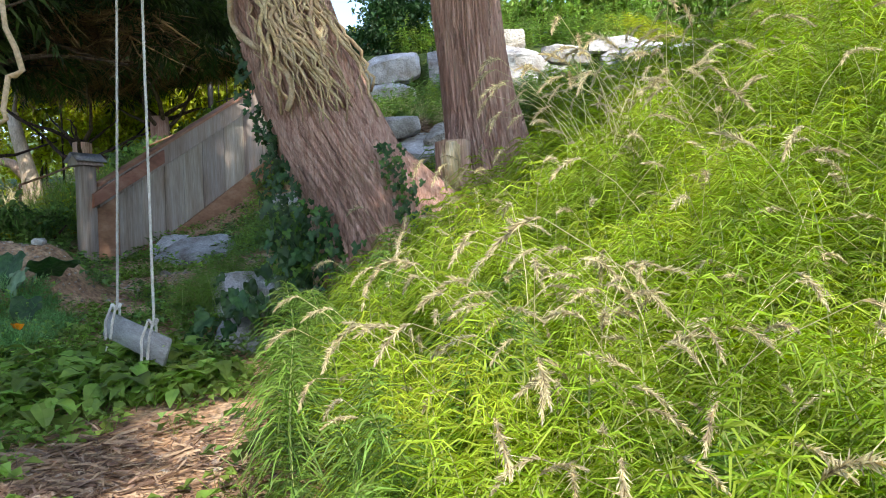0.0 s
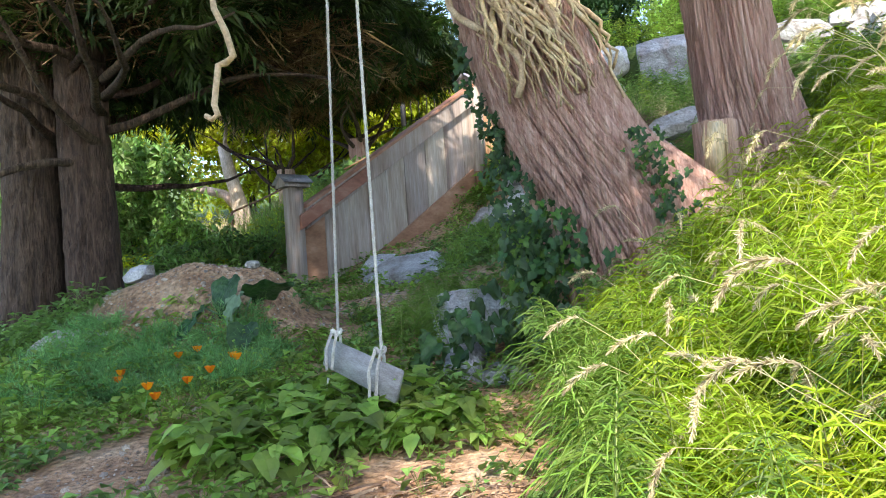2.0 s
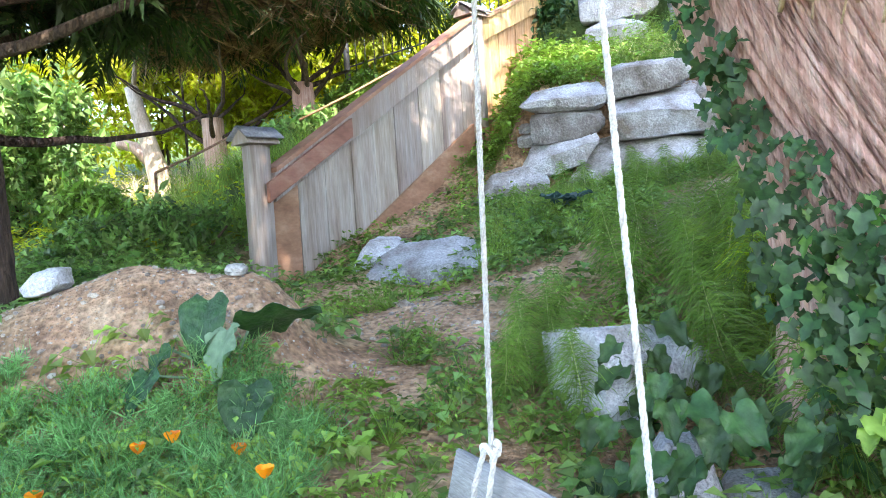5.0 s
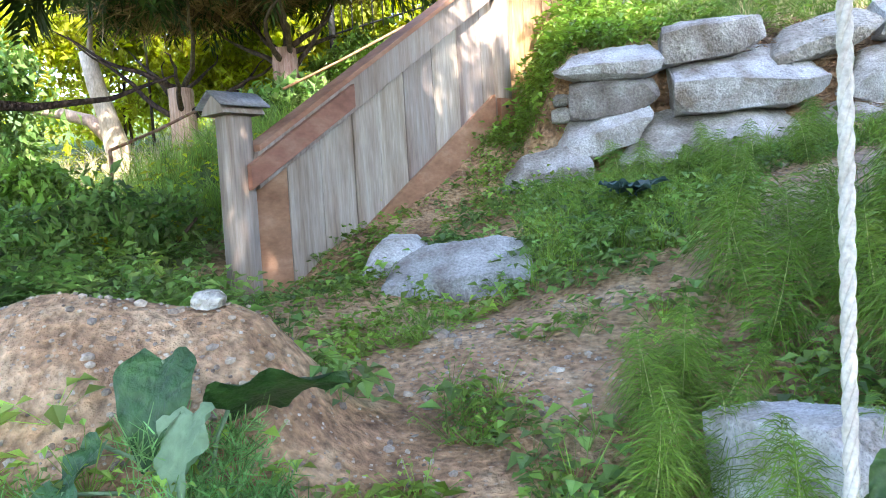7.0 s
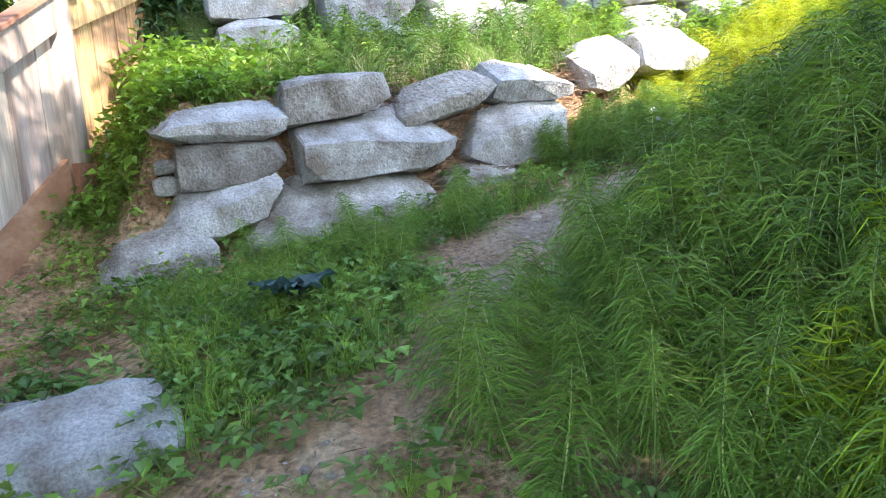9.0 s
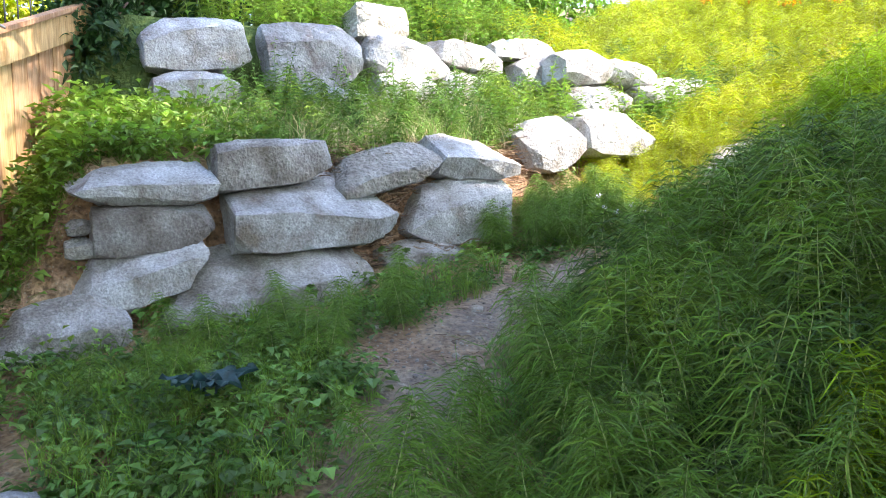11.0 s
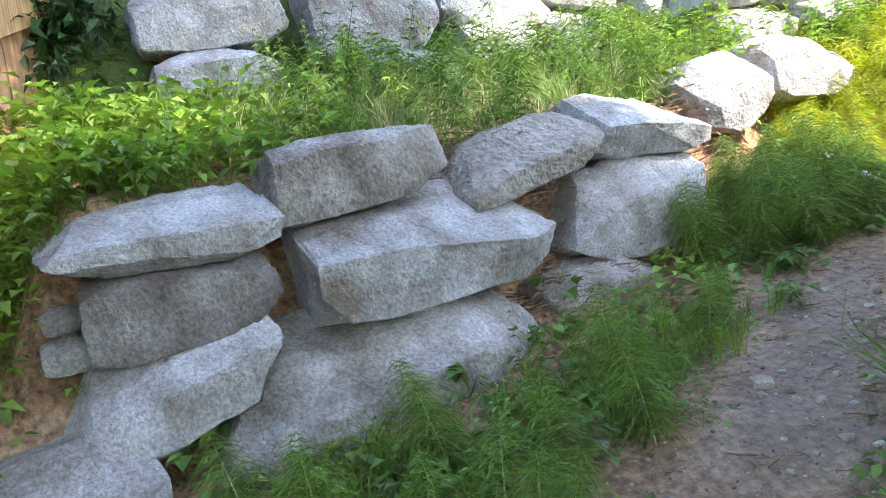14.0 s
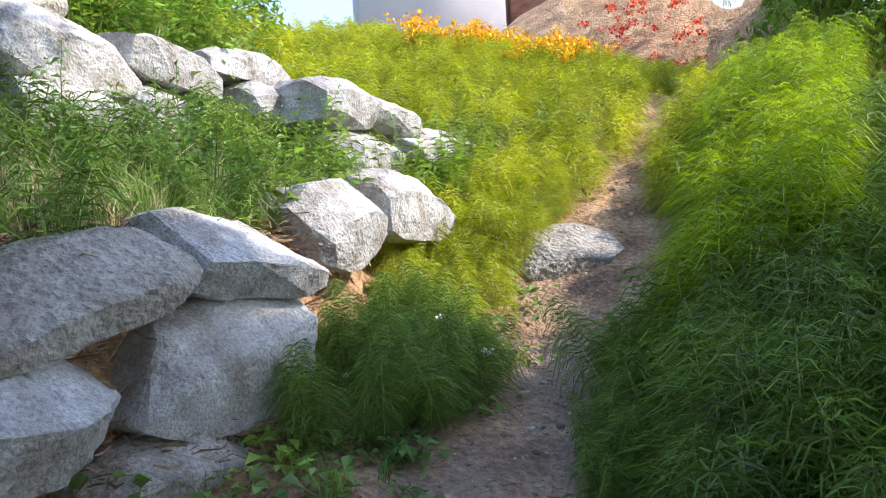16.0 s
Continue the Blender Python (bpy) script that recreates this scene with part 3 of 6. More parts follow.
boulder("stone", -5.02, -4.78, 1.7, 1.84, 7.4, 0.2, 15, GRANITE, 78, "small pale stone lying on the soil heap")

# ---- fence ----
FX, FY = -4.60, 10.16
FWAY = Vector((1.82, 2.5, 0)).normalized()
FTURN = math.degrees(math.atan2(FWAY.y, FWAY.x))


def fence_place(s, z, out=0.0):
    """s metres along the fence from its first post; out: towards the garden."""
    return FX + FWAY.x * s + FWAY.y * out, FY + FWAY.y * s - FWAY.x * out, z


def fence_post(s, z0, z1, label):
    post = empty("fence_post", fence_place(s, z0), FTURN)
    part("post_body", box(0.19, 0.19, z1 - z0, 0.012, (0, 0, (z1 - z0) / 2), 0.004, int(s * 10)), BOARD, post)
    bm = bmesh.new()
    w, h = 0.17, 0.13
    ends = []
    for x in (-w, w):
        ends.append([bm.verts.new((x, y, z1 - z0 + z)) for y, z in ((-0.14, 0), (0.14, 0), (0.11, 0.05), (0, h), (-0.11, 0.05))])
    for i in range(5):
        bm.faces.new((ends[0][i], ends[0][(i + 1) % 5], ends[1][(i + 1) % 5], ends[1][i]))
    bm.faces.new(ends[0][::-1]), bm.faces.new(ends[1])
    bmesh.ops.recalc_face_normals(bm, faces=bm.faces[:])
    cap = part("post_cap", bm, BOARD, post, smoothed=False)
    for side in (-1, 1):
        bm = box(0.40, 0.20, 0.018, 0.004)
        ob = part("cap_shingle", bm, SHINGLE, cap, "dark weathered cap shingle")
        ob.matrix_basis = pose(0, side * 0.085, z1 - z0 + 0.105, side * -34, 0, 0)
    return tagged(post, label, "fence post")


fence_post(0.0, 1.1, 2.80, "grey weathered square fence post with a little gabled cap")
fence_post(3.1, 2.3, 4.42, "sunlit square fence post with a little gabled cap")

fence = empty("fence")
tagged(fence, "weathered board fence stepping up the slope, rail reddish", "fence")
SLOPE1, SLOPE2 = 0.63, 0.46
rng_f = random.Random(3)


def board(s0, s1, low, high, slope_low, slope_high, material, out, name="board", thick=0.022):
    """One upright board between two heights that follow slopes along the fence."""
    bm = bmesh.new()
    s0, s1 = s0 + 0.003, s1 - 0.003
    lows = [low(s0), low(s1)]
    highs = [high(s0), high(s1)]
    v = []
    for o in (out, out + thick):
        v.append([bm.verts.new(fence_place(s, z, o)) for s, z in ((s0, lows[0]), (s1, lows[1]), (s1, highs[1]), (s0, highs[0]))])
    bm.faces.new(v[0]), bm.faces.new(v[1][::-1])
    for i in range(4):
        bm.faces.new((v[0][i], v[0][(i + 1) % 4], v[1][(i + 1) % 4], v[1][i]))
    bmesh.ops.recalc_face_normals(bm, faces=bm.faces[:])
    bmesh.ops.bevel(bm, geom=bm.edges[:], offset=0.003, segments=1, affect="EDGES")
    return part(name, bm, material, fence, smoothed=False)


def top1(s):
    return 2.47 + SLOPE1 * s


def top2(s):
    return 4.33 + SLOPE2 * (s - 3.1)


def foot1(s):
    return 1.15 + 0.45 * s


s = 0.1
while s < 2.95:
    w = min(rng_f.uniform(0.3, 0.38), 3.0 - s)
    board(s, s + w, foot1, lambda q: top1(q) - 0.03, 0, 0, RAIL if 0.08 < s < 0.15 else BOARD, rng_f.uniform(-0.004, 0.004))
    s += w
s = 3.2
while s < 6.0:
    w = rng_f.uniform(0.15, 0.2)
    board(s, s + w, lambda q: 2.5 + 0.4 * (q - 3.1), lambda q: top2(q) - 0.03, 0, 0, BOARD_GOLDEN, rng_f.uniform(-0.004, 0.004))
    s += w
board(0.1, 3.0, lambda q: top1(q) - 0.26, top1, 0, 0, BOARD, 0.03, "top_rail", 0.085)
board(0.1, 3.0, lambda q: top1(q) + 0.004, lambda q: top1(q) + 0.05, 0, 0, RAIL, -0.05, "cap_rail", 0.2)
board(0.0, 1.02, lambda q: top1(q) - 0.21, lambda q: top1(q) - 0.03, 0, 0, RAIL, 0.118, "front_rail", 0.05)
board(0.7, 2.95, lambda q: 0.86 + 0.67 * q, lambda q: 1.17 + 0.67 * q, 0, 0, RAIL, 0.03, "kick_board", 0.045)
board(2.93, 3.16, lambda q: 2.6, lambda q: 3.1, 0, 0, RAIL, 0.1, "brace_block", 0.05)
board(3.2, 6.0, lambda q: top2(q) - 0.24, top2, 0, 0, BOARD_GOLDEN, 0.03, "top_rail", 0.04)
board(3.2, 6.0, lambda q: top2(q) + 0.004, lambda q: top2(q) + 0.05, 0, 0, BOARD_GOLDEN, -0.05, "cap_rail", 0.15)
for q, z in ((3.02, 3.02), (3.08, 2.92)):
    bm = tube([fence_place(q, z, 0.14), fence_place(q, z, 0.165)], 0.014, 10)
    part("bolt", bm, IRON, fence)

# ---- trunks ----


def trunk_mesh(points, radii, sides, ridges, seed, depth=0.03, lobes=None):
    """A trunk with stringy ridges that run along it and wind a little."""
    pts = [Vector(p) for p in points]
    fine, rad = [], []
    for a, b, ra, rb in zip(pts, pts[1:], radii, radii[1:]):
        n = max(2, int((b - a).length / 0.05))
        for i in range(n):
            k = i / n
            fine.append(a.lerp(b, k))
            rad.append(ra + (rb - ra) * k)
    fine.append(pts[-1]), rad.append(radii[-1])
    for _ in range(6):
        fine = [fine[0]] + [(fine[i - 1] + fine[i] * 2 + fine[i + 1]) / 4 for i in range(1, len(fine) - 1)] + [fine[-1]]
        rad = [rad[0]] + [(rad[i - 1] + rad[i] * 2 + rad[i + 1]) / 4 for i in range(1, len(rad) - 1)] + [rad[-1]]
    verts = []
    for j, (p, r) in enumerate(zip(fine, rad)):
        for i in range(sides):
            a = 2 * math.pi * i / sides
            wind = a + 0.25 * math.sin(p.z * 1.7 + seed)
            cell = noise.noise(Vector((math.cos(wind) * ridges * 0.42, math.sin(wind) * ridges * 0.42, p.z * 0.9 + seed)))
            cell2 = noise.noise(Vector((math.cos(wind) * ridges * 0.95, math.sin(wind) * ridges * 0.95, p.z * 1.5 + seed)))
            bulge = 1 + 0.08 * noise.noise(Vector((math.cos(a) * 1.2, math.sin(a) * 1.2, p.z * 0.8 + seed)))
            crack = 0.7 * max(0, 0.13 - abs(cell)) / 0.13 + 1.0 * max(0, 0.15 - abs(cell2)) / 0.15
            q = r * bulge + depth * (0.35 * cell2 - 0.75 * crack)
            if lobes:
                q += lobes(a, p.z)
            verts.append((p.x + math.cos(a) * q, p.y + math.sin(a) * q, p.z))
    n = sides
    faces = [(j * n + i, j * n + (i + 1) % n, (j + 1) * n + (i + 1) % n, (j + 1) * n + i) for j in range(len(fine) - 1) for i in range(n)]
    return verts, faces


cedar = empty("cedar_tree")
tagged(cedar, "big leaning cedar with stringy reddish bark and ivy", "tree")
v, f = trunk_mesh([(-0.5, 6.78, 1.0), (-0.5, 6.76, 1.6), (-0.62, 6.74, 1.95), (-0.84, 6.72, 2.4), (-1.0, 6.7, 2.8), (-1.2, 6.68, 3.4), (-1.5, 6.6, 4.4), (-2.1, 6.3, 6.0), (-2.5, 6.1, 8.5)],
                  [0.62, 0.58, 0.54, 0.5, 0.46, 0.42, 0.37, 0.3, 0.12], 460, 26, 3.0, 0.05,
                  lambda a, z: 0.42 * max(0, math.cos(a + 0.15)) ** 3 * max(0, min(1, (2.4 - z) / 0.8)))
sheet("trunk", v, f, BARK, cedar, True)
cedar_2 = empty("cedar_tree")
tagged(cedar_2, "upright cedar with furrowed bark and a broken stub", "tree")
v, f = trunk_mesh([(0.42, 7.35, 1.4), (0.4, 7.35, 2.0), (0.36, 7.35, 2.5), (0.3, 7.35, 3.0), (0.2, 7.35, 4.0), (0.0, 7.3, 6.0), (-0.1, 7.3, 9.0)],
                  [0.52, 0.44, 0.36, 0.32, 0.29, 0.25, 0.1], 340, 20, 9.0, 0.05, lambda a, z: 0.08 * math.cos(3 * a + 0.6) * max(0, min(1, (3.0 - z) / 1.2)))
sheet("trunk", v, f, BARK, cedar_2, True)
v, f = trunk_mesh([(0.1, 6.86, 1.5), (0.09, 6.86, 2.0), (0.08, 6.86, 2.44)], [0.2, 0.165, 0.15], 40, 7, 4.0, 0.035)
sheet("stub", v, f, BARK, cedar_2, True)
bm = box(0.15, 0.05, 0.42, 0.02, (0.06, 6.715, 2.22), 0.02, 5)
bmesh.ops.subdivide_edges(bm, edges=bm.edges[:], cuts=2)
for q in bm.verts:
    q.co += Vector((noise.noise(q.co * 9), noise.noise(q.co * 11 + Vector((3, 1, 2))), 0)) * 0.02
part("bare_wood", bm, SPLIT_WOOD, cedar_2, "pale split wood where the bark is gone")

pines = []
for x, y, r, lean, seed in ((-6.78, 8.3, 0.3, 0.02, 1.0), (-6.05, 8.35, 0.27, -0.03, 6.0)):
    pine = empty("pine_tree")
    tagged(pine, "tall pine with dark furrowed bark, lower limbs bare", "tree", "pair of tall pines")
    z = ground_z(x, y) - 0.1
    v, f = trunk_mesh([(x, y, z), (x, y, z + 0.4), (x + lean * 2, y, z + 2), (x + lean * 4, y, z + 5), (x + lean * 4, y, z + 9)], [r * 1.25, r * 1.05, r, r * 0.85, 0.1], 60, 9, seed, 0.045)
    sheet("trunk", v, f, BARK_DARK, pine, True)
    pines.append(pine)


def limb(parent, start, way, length, radius, seed, material, bend=0.25, sides=7, name="limb"):
    rng = random.Random(seed)
    p, w = Vector(start), Vector(way).normalized()
    pts, rad = [p.copy()], [radius]
    n = 9
    for i in range(n):
        w = (w + Vector((rng.uniform(-bend, bend), rng.uniform(-bend, bend), rng.uniform(-bend, bend) * 0.8))).normalized()
        p = p + w * length / n
        pts.append(p.copy()), rad.append(radius * (1 - 0.85 * (i + 1) / n))
    part(name, tube(pts, rad, sides), material, parent)
    return pts


# ---- crowns: flat drooping sprays of scale leaves ----


def spray_template(seed, n=26):
    rng = np.random.default_rng(seed)
    pieces = []
    for i in range(n):
        t = (i + 0.5) / n
        side = 1 if i % 2 else -1
        base = np.array([0.42 * t, 0, -0.12 * t * t])
        length = 0.2 * (1.15 - t) + 0.05
        piece = leaf_shape(length * 1.15, 0.026, 0.1, 0.35, 1)
        pieces.append(turned(piece, side * rng.uniform(0.35, 0.95), rng.uniform(-0.3, 0.3), base))
    return joined(pieces)


SPRAYS = [spray_template(i) for i in range(3)]


def in_blobs(blobs, n, rng, shell=0.55):
    out = []
    vol = np.array([a * b * c for _, (a, b, c) in blobs])
    for (centre, radii), k in zip(blobs, rng.multinomial(n, vol / vol.sum())):
        d = rng.normal(size=(k, 3))
        d /= np.linalg.norm(d, axis=1, keepdims=True)
        r = shell + (1 - shell) * rng.random((k, 1)) ** 0.6
        out.append(np.asarray(centre) + d * r * np.asarray(radii))
    return np.concatenate(out)


def crown(name, parent, blobs, n, seed, size=1.0, material=CONIFER, shell=0.4):
    rng = np.random.default_rng(seed)
    p = in_blobs(blobs, n, rng, shell)
    got = []
    for i, t in enumerate(SPRAYS):
        q = p[i::3]
        k = len(q)
        got.append(scatter(t, q, rng.uniform(0, 6.28, k), rng.uniform(0.7, 1.5, k) * size, rng.normal(0, 0.35, (k, 2))))
    v, f = joined(got)
    return tagged(sheet(name, v, f, material, parent), kind="stuff")


def clumps(centre, radii, n, seed, size):
    rng = np.random.default_rng(seed)
    c = np.asarray(centre) + (rng.random((n, 3)) * 2 - 1) * np.asarray(radii)
    return [(tuple(q), (size * rng.uniform(0.7, 1.4), size * rng.uniform(0.7, 1.4), size * rng.uniform(0.35, 0.6))) for q in c]


# Out of view: clumps added along sun rays to shade ground, trunks and walls.
crown("crown", cedar, clumps((-3.2, 1.5, 6.6), (3.2, 2.5, 0.6), 34, 1, 0.75) + clumps((-1.2, 5.0, 7.4), (2.8, 1.9, 0.9), 19, 5, 0.56) + clumps((-1.4, 8.5, 7.0), (0.9, 1.1, 0.4), 6, 21, 0.34) + clumps((0.2, -1.2, 6.4), (1.2, 0.8, 0.3), 6, 7, 0.6) + clumps((-4.7, 3.5, 6.7), (1.1, 0.8, 0.4), 12, 9, 0.65) + clumps((1.2, 1.2, 7.1), (0.55, 0.7, 0.3), 7, 8, 0.52), 4100, 1, 1.4)
crown("crown", cedar_2, clumps((1.75, 5.6, 8.0), (2.3, 1.3, 0.7), 31, 2, 0.68) + clumps((1.0, 10.1, 8.1), (2.0, 0.6, 0.35), 3, 12, 0.5) + clumps((2.25, 2.9, 7.1), (0.85, 1.1, 0.3), 9, 15, 0.5), 3300, 2, 1.4)
for a, b, r in (((-1.7, 6.5, 4.9), (-2.3, 5.5, 5.75), 0.07), ((-1.8, 6.45, 5.2), (-1.6, 1.0, 6.5), 0.09), ((-1.6, 6.5, 4.6), (-1.85, 4.3, 4.75), 0.05)):
    a, b = Vector(a), Vector(b)
    part("limb", tube([a.lerp(b, k / 8) + Vector((0, 0, 0.12 * math.sin(k * 1.1))) for k in range(9)], [r * (1 - 0.07 * k) for k in range(9)], 8), BARK, cedar)
# Unseen limbs added to reach the second cedar's shading clumps.
for a, b in (((0.1, 7.3, 6.0), (3.6, 5.6, 8.0)), ((0.1, 7.3, 5.6), (1.2, 5.4, 7.8)), ((0.1, 7.3, 5.9), (2.3, 3.0, 7.2))):
    a, b = Vector(a), Vector(b)
    part("limb", tube([a.lerp(b, k / 8) + Vector((0, 0, 0.12 * math.sin(k * 1.1))) for k in range(9)], [0.1 * (1 - 0.08 * k) for k in range(9)], 8), BARK, cedar_2)
crown("crown", pines[0], clumps((-7.6, 9.2, 5.3), (2.6, 2.2, 0.7), 24, 3, 0.8) + clumps((-6.6, 8.9, 4.25), (2.0, 1.0, 0.25), 12, 13, 0.55), 2700, 3, 1.0)
crown("crown", pines[1], clumps((-5.2, 9.9, 5.1), (2.0, 2.0, 0.6), 22, 4, 0.75), 1900, 4, 1.0)
for k in range(26):
    a = random.Random(k).uniform(-2.6, 1.9)
    base = (-6.4 + 0.5 * (k % 2), 8.4, 2.9 + 0.09 * k)
    limb(pines[k % 2], base, (math.cos(a), math.sin(a), 0.12), 2.6, 0.055, 30 + k, BARK_DARK)



def dead_twigs(seed, n=16):
    """A spray of bare twigs, thin and kinked."""
    rng = np.random.default_rng(seed)
    pieces = []
    for _ in range(n):
        a, q = rng.uniform(0, 6.28), rng.uniform(0.2, 0.55)
        d = np.array([math.cos(a), math.sin(a), rng.uniform(-0.45, 0.5)]) * q
        pieces.append(ribbon([(0, 0, 0), d * 0.5 + rng.normal(0, 0.03, 3), d], [0.018, 0.013, 0.006], rng.normal(size=3)))
    return joined(pieces)


DEAD = [dead_twigs(i) for i in range(3)]


def twig_layer(parent, centre, radii, n, seed):
    """The bare shaded twigs under a crown."""
    rng = np.random.default_rng(seed)
    a, r = rng.uniform(0, 6.28, n), np.sqrt(rng.random(n))
    p = np.stack([centre[0] + np.cos(a) * r * radii[0], centre[1] + np.sin(a) * r * radii[1], centre[2] + rng.uniform(-1, 1, n) * radii[2] + 0.25 * r], 1)
    v, f = joined([scatter(t, p[i::3], rng.uniform(0, 6.28, len(p[i::3])), rng.uniform(0.6, 1.3, len(p[i::3])), rng.normal(0, 0.3, (len(p[i::3]), 2))) for i, t in enumerate(DEAD)])
    return tagged(sheet("twig_layer", v, f, TWIG, parent), "bare brown inner twigs", kind="stuff")


twig_layer(pines[0], (-7.4, 9.2, 4.35), (2.5, 1.8, 0.3), 420, 1)
twig_layer(pines[1], (-5.3, 9.9, 4.4), (1.9, 1.7, 0.3), 380, 2)

# ---- swing ----
swing = empty("swing", (-2.08, 5.68, 0))
tagged(swing, "homemade plank swing hanging askew from two pale ropes", "swing")


def swing_at(p):
    return Vector(p) - Vector((-2.08, 5.68, 0))


left_end, right_end = Vector((-2.39, 5.90, 1.12)), Vector((-1.68, 5.16, 0.985))
bm = box((right_end - left_end).length, 0.035, 0.17, 0.006, warp=0.004, seed=2)
seat = part("seat", bm, PLANK, swing, "worn grey wooden seat plank")
way = (right_end - left_end).normalized()
seat.matrix_basis = Matrix.Translation(swing_at((left_end + right_end) / 2)) @ way.to_track_quat("X", "Z").to_matrix().to_4x4() @ pose(0, 0, 0, -14, 0, 0)


def rope(points, radius=0.0095, name="rope"):
    """A twisted rope of three strands."""
    pts = [swing_at(p) for p in points]
    total = sum((b - a).length for a, b in zip(pts, pts[1:]))
    bm = bmesh.new()
    n = max(8, int(total / 0.012))
    fine = []
    for i in range(n + 1):
        d = total * i / n
        for a, b in zip(pts, pts[1:]):
            seg = (b - a).length
            if d <= seg + 1e-6:
                fine.append((a.lerp(b, min(1, d / seg)), (b - a).normalized()))
                break
            d -= seg
    for strand in range(3):
        path = []
        for i, (p, w) in enumerate(fine):
            u = w.orthogonal().normalized()
            v2 = w.cross(u)
            a = i * 0.75 + strand * 2.094
            path.append(p + (u * math.cos(a) + v2 * math.sin(a)) * radius * 0.5)
        add_tube(bm, path, radius * 0.58, 5)
    return part(name, bm, ROPE, swing)


k1, k2 = Vector((-2.25, 5.76, 1.225)), Vector((-1.82, 5.32, 1.14))
rope([k1, (-2.2, 5.80, 3.4), (-2.17, 5.80, 5.6)])
rope([k2, (-1.9, 5.5, 3.4), (-1.98, 5.62, 5.6)])
for k, low in ((k1, 0.26), (k2, 0.3)):
    for off in (-0.016, 0.018):
        rope([k + Vector((off, -0.05, 0.03)), k + Vector((off * 1.4 - 0.03, -0.075, -0.08)), k + Vector((off - 0.045, -0.06, -low + 0.06))], 0.0095, "rope_loop")
    rope([k + Vector((0, 0.03, 0)), k + Vector((-0.01, 0.06, -0.1)), k + Vector((-0.03, 0.02, -low + 0.05))], 0.0095, "rope_loop")
    bm = bmesh.new()
    ring = [k + Vector((0.024 * math.cos(a), 0.03 * math.sin(a) - 0.02, 0.014 * math.sin(2 * a) + 0.02)) for a in np.linspace(0, 9.4, 22)]
    add_tube(bm, [swing_at(p) for p in ring], 0.012, 7)
    part("knot", bm, ROPE, swing)
for p, n in ((k2 + Vector((-0.03, -0.1, -0.235)), 60), (k1 + Vector((-0.05, -0.07, -0.24)), 8)):
    bm = bmesh.new()
    rng = random.Random(n)
    for _ in range(n):
        a, r = rng.uniform(0, 6.28), rng.uniform(0, 0.032)
        add_tube(bm, [swing_at(p), swing_at(p + Vector((math.cos(a) * r, math.sin(a) * r, -0.08))), swing_at(p + Vector((math.cos(a) * r * 1.1, math.sin(a) * r * 1.1, -0.18)))], 0.0045, 4)
    part("frayed_end", bm, ROPE, swing)

# ---- hanging vine and the mass of dead roots on the leaning trunk ----
bm = tube([(-1.9, 4.4, 4.6), (-2.02, 4.38, 3.6), (-2.16, 4.36, 2.95), (-2.14, 4.36, 2.75), (-2.09, 4.36, 2.64), (-2.06, 4.36, 2.53), (-2.1, 4.36, 2.505), (-2.135, 4.36, 2.5), (-2.15, 4.36, 2.42), (-2.165, 4.36, 2.33), (-2.15, 4.36, 2.285), (-2.18, 4.36, 2.27), (-2.21, 4.36, 2.29)],
          [0.012, 0.013, 0.013, 0.014, 0.015, 0.016, 0.016, 0.015, 0.014, 0.014, 0.014, 0.014, 0.012], 9)
bmesh.ops.subdivide_edges(bm, edges=bm.edges[:], cuts=1, smooth=0.5)
tagged(part("hanging_vine", bm, DRY_VINE), "bare crooked woody vine hanging in mid-air", "vine")

vines = empty("dead_vine")
tagged(vines, "tangle of dry tan vine stems hanging on the trunk", "vine")
rng = random.Random(11)


def trunk_face(x_off, z, out=0.03):
    """A place on the camera's side of the leaning trunk."""
    cx = np.interp(z, [1.6, 1.95, 2.4, 2.8, 3.4, 4.4], [-0.5, -0.62, -0.84, -1.0, -1.2, -1.5])
    r = np.interp(z, [1.6, 1.95, 2.4, 2.8, 3.4, 4.4], [0.58, 0.54, 0.5, 0.46, 0.42, 0.37])
    cy = np.interp(z, [1.6, 3.4, 4.4], [6.76, 6.68, 6.6])
    q = max(-0.98, min(0.98, x_off / r))
    return Vector((cx + x_off, cy - r * math.sqrt(1 - q * q) - out, z))


for i in range(62):
    off = rng.uniform(-0.16, 0.36)
    z0, z1 = rng.uniform(3.2, 3.75), rng.uniform(2.5, 3.05) + 0.25 * max(0, off)
    pts, drift = [], 0.0
    for j in range(12):
        k = j / 11
        drift += rng.uniform(-0.055, 0.055)
        pts.append(trunk_face(off * (1 - 0.15 * k) + drift + 0.06 * k, z0 + (z1 - z0) * k, 0.03 + 0.12 * math.sin(3.1 * k) * rng.uniform(0.5, 1.2) + 0.02))
    r = rng.choice((0.008, 0.011, 0.014, 0.02))
    part("stem", tube(pts, [r * (1 - 0.5 * j / 11) for j in range(12)], 6), DRY_VINE, vines)
pts = [trunk_face(-0.1 + 0.16 * math.sin(j * 0.55 + 2.6) - 0.13, 3.7 - j * 0.09, 0.1) for j in range(13)]
part("stem", tube(pts, [0.024] * 13, 8), DRY_VINE, vines, "thick curling stem")

# ---- ivy ----


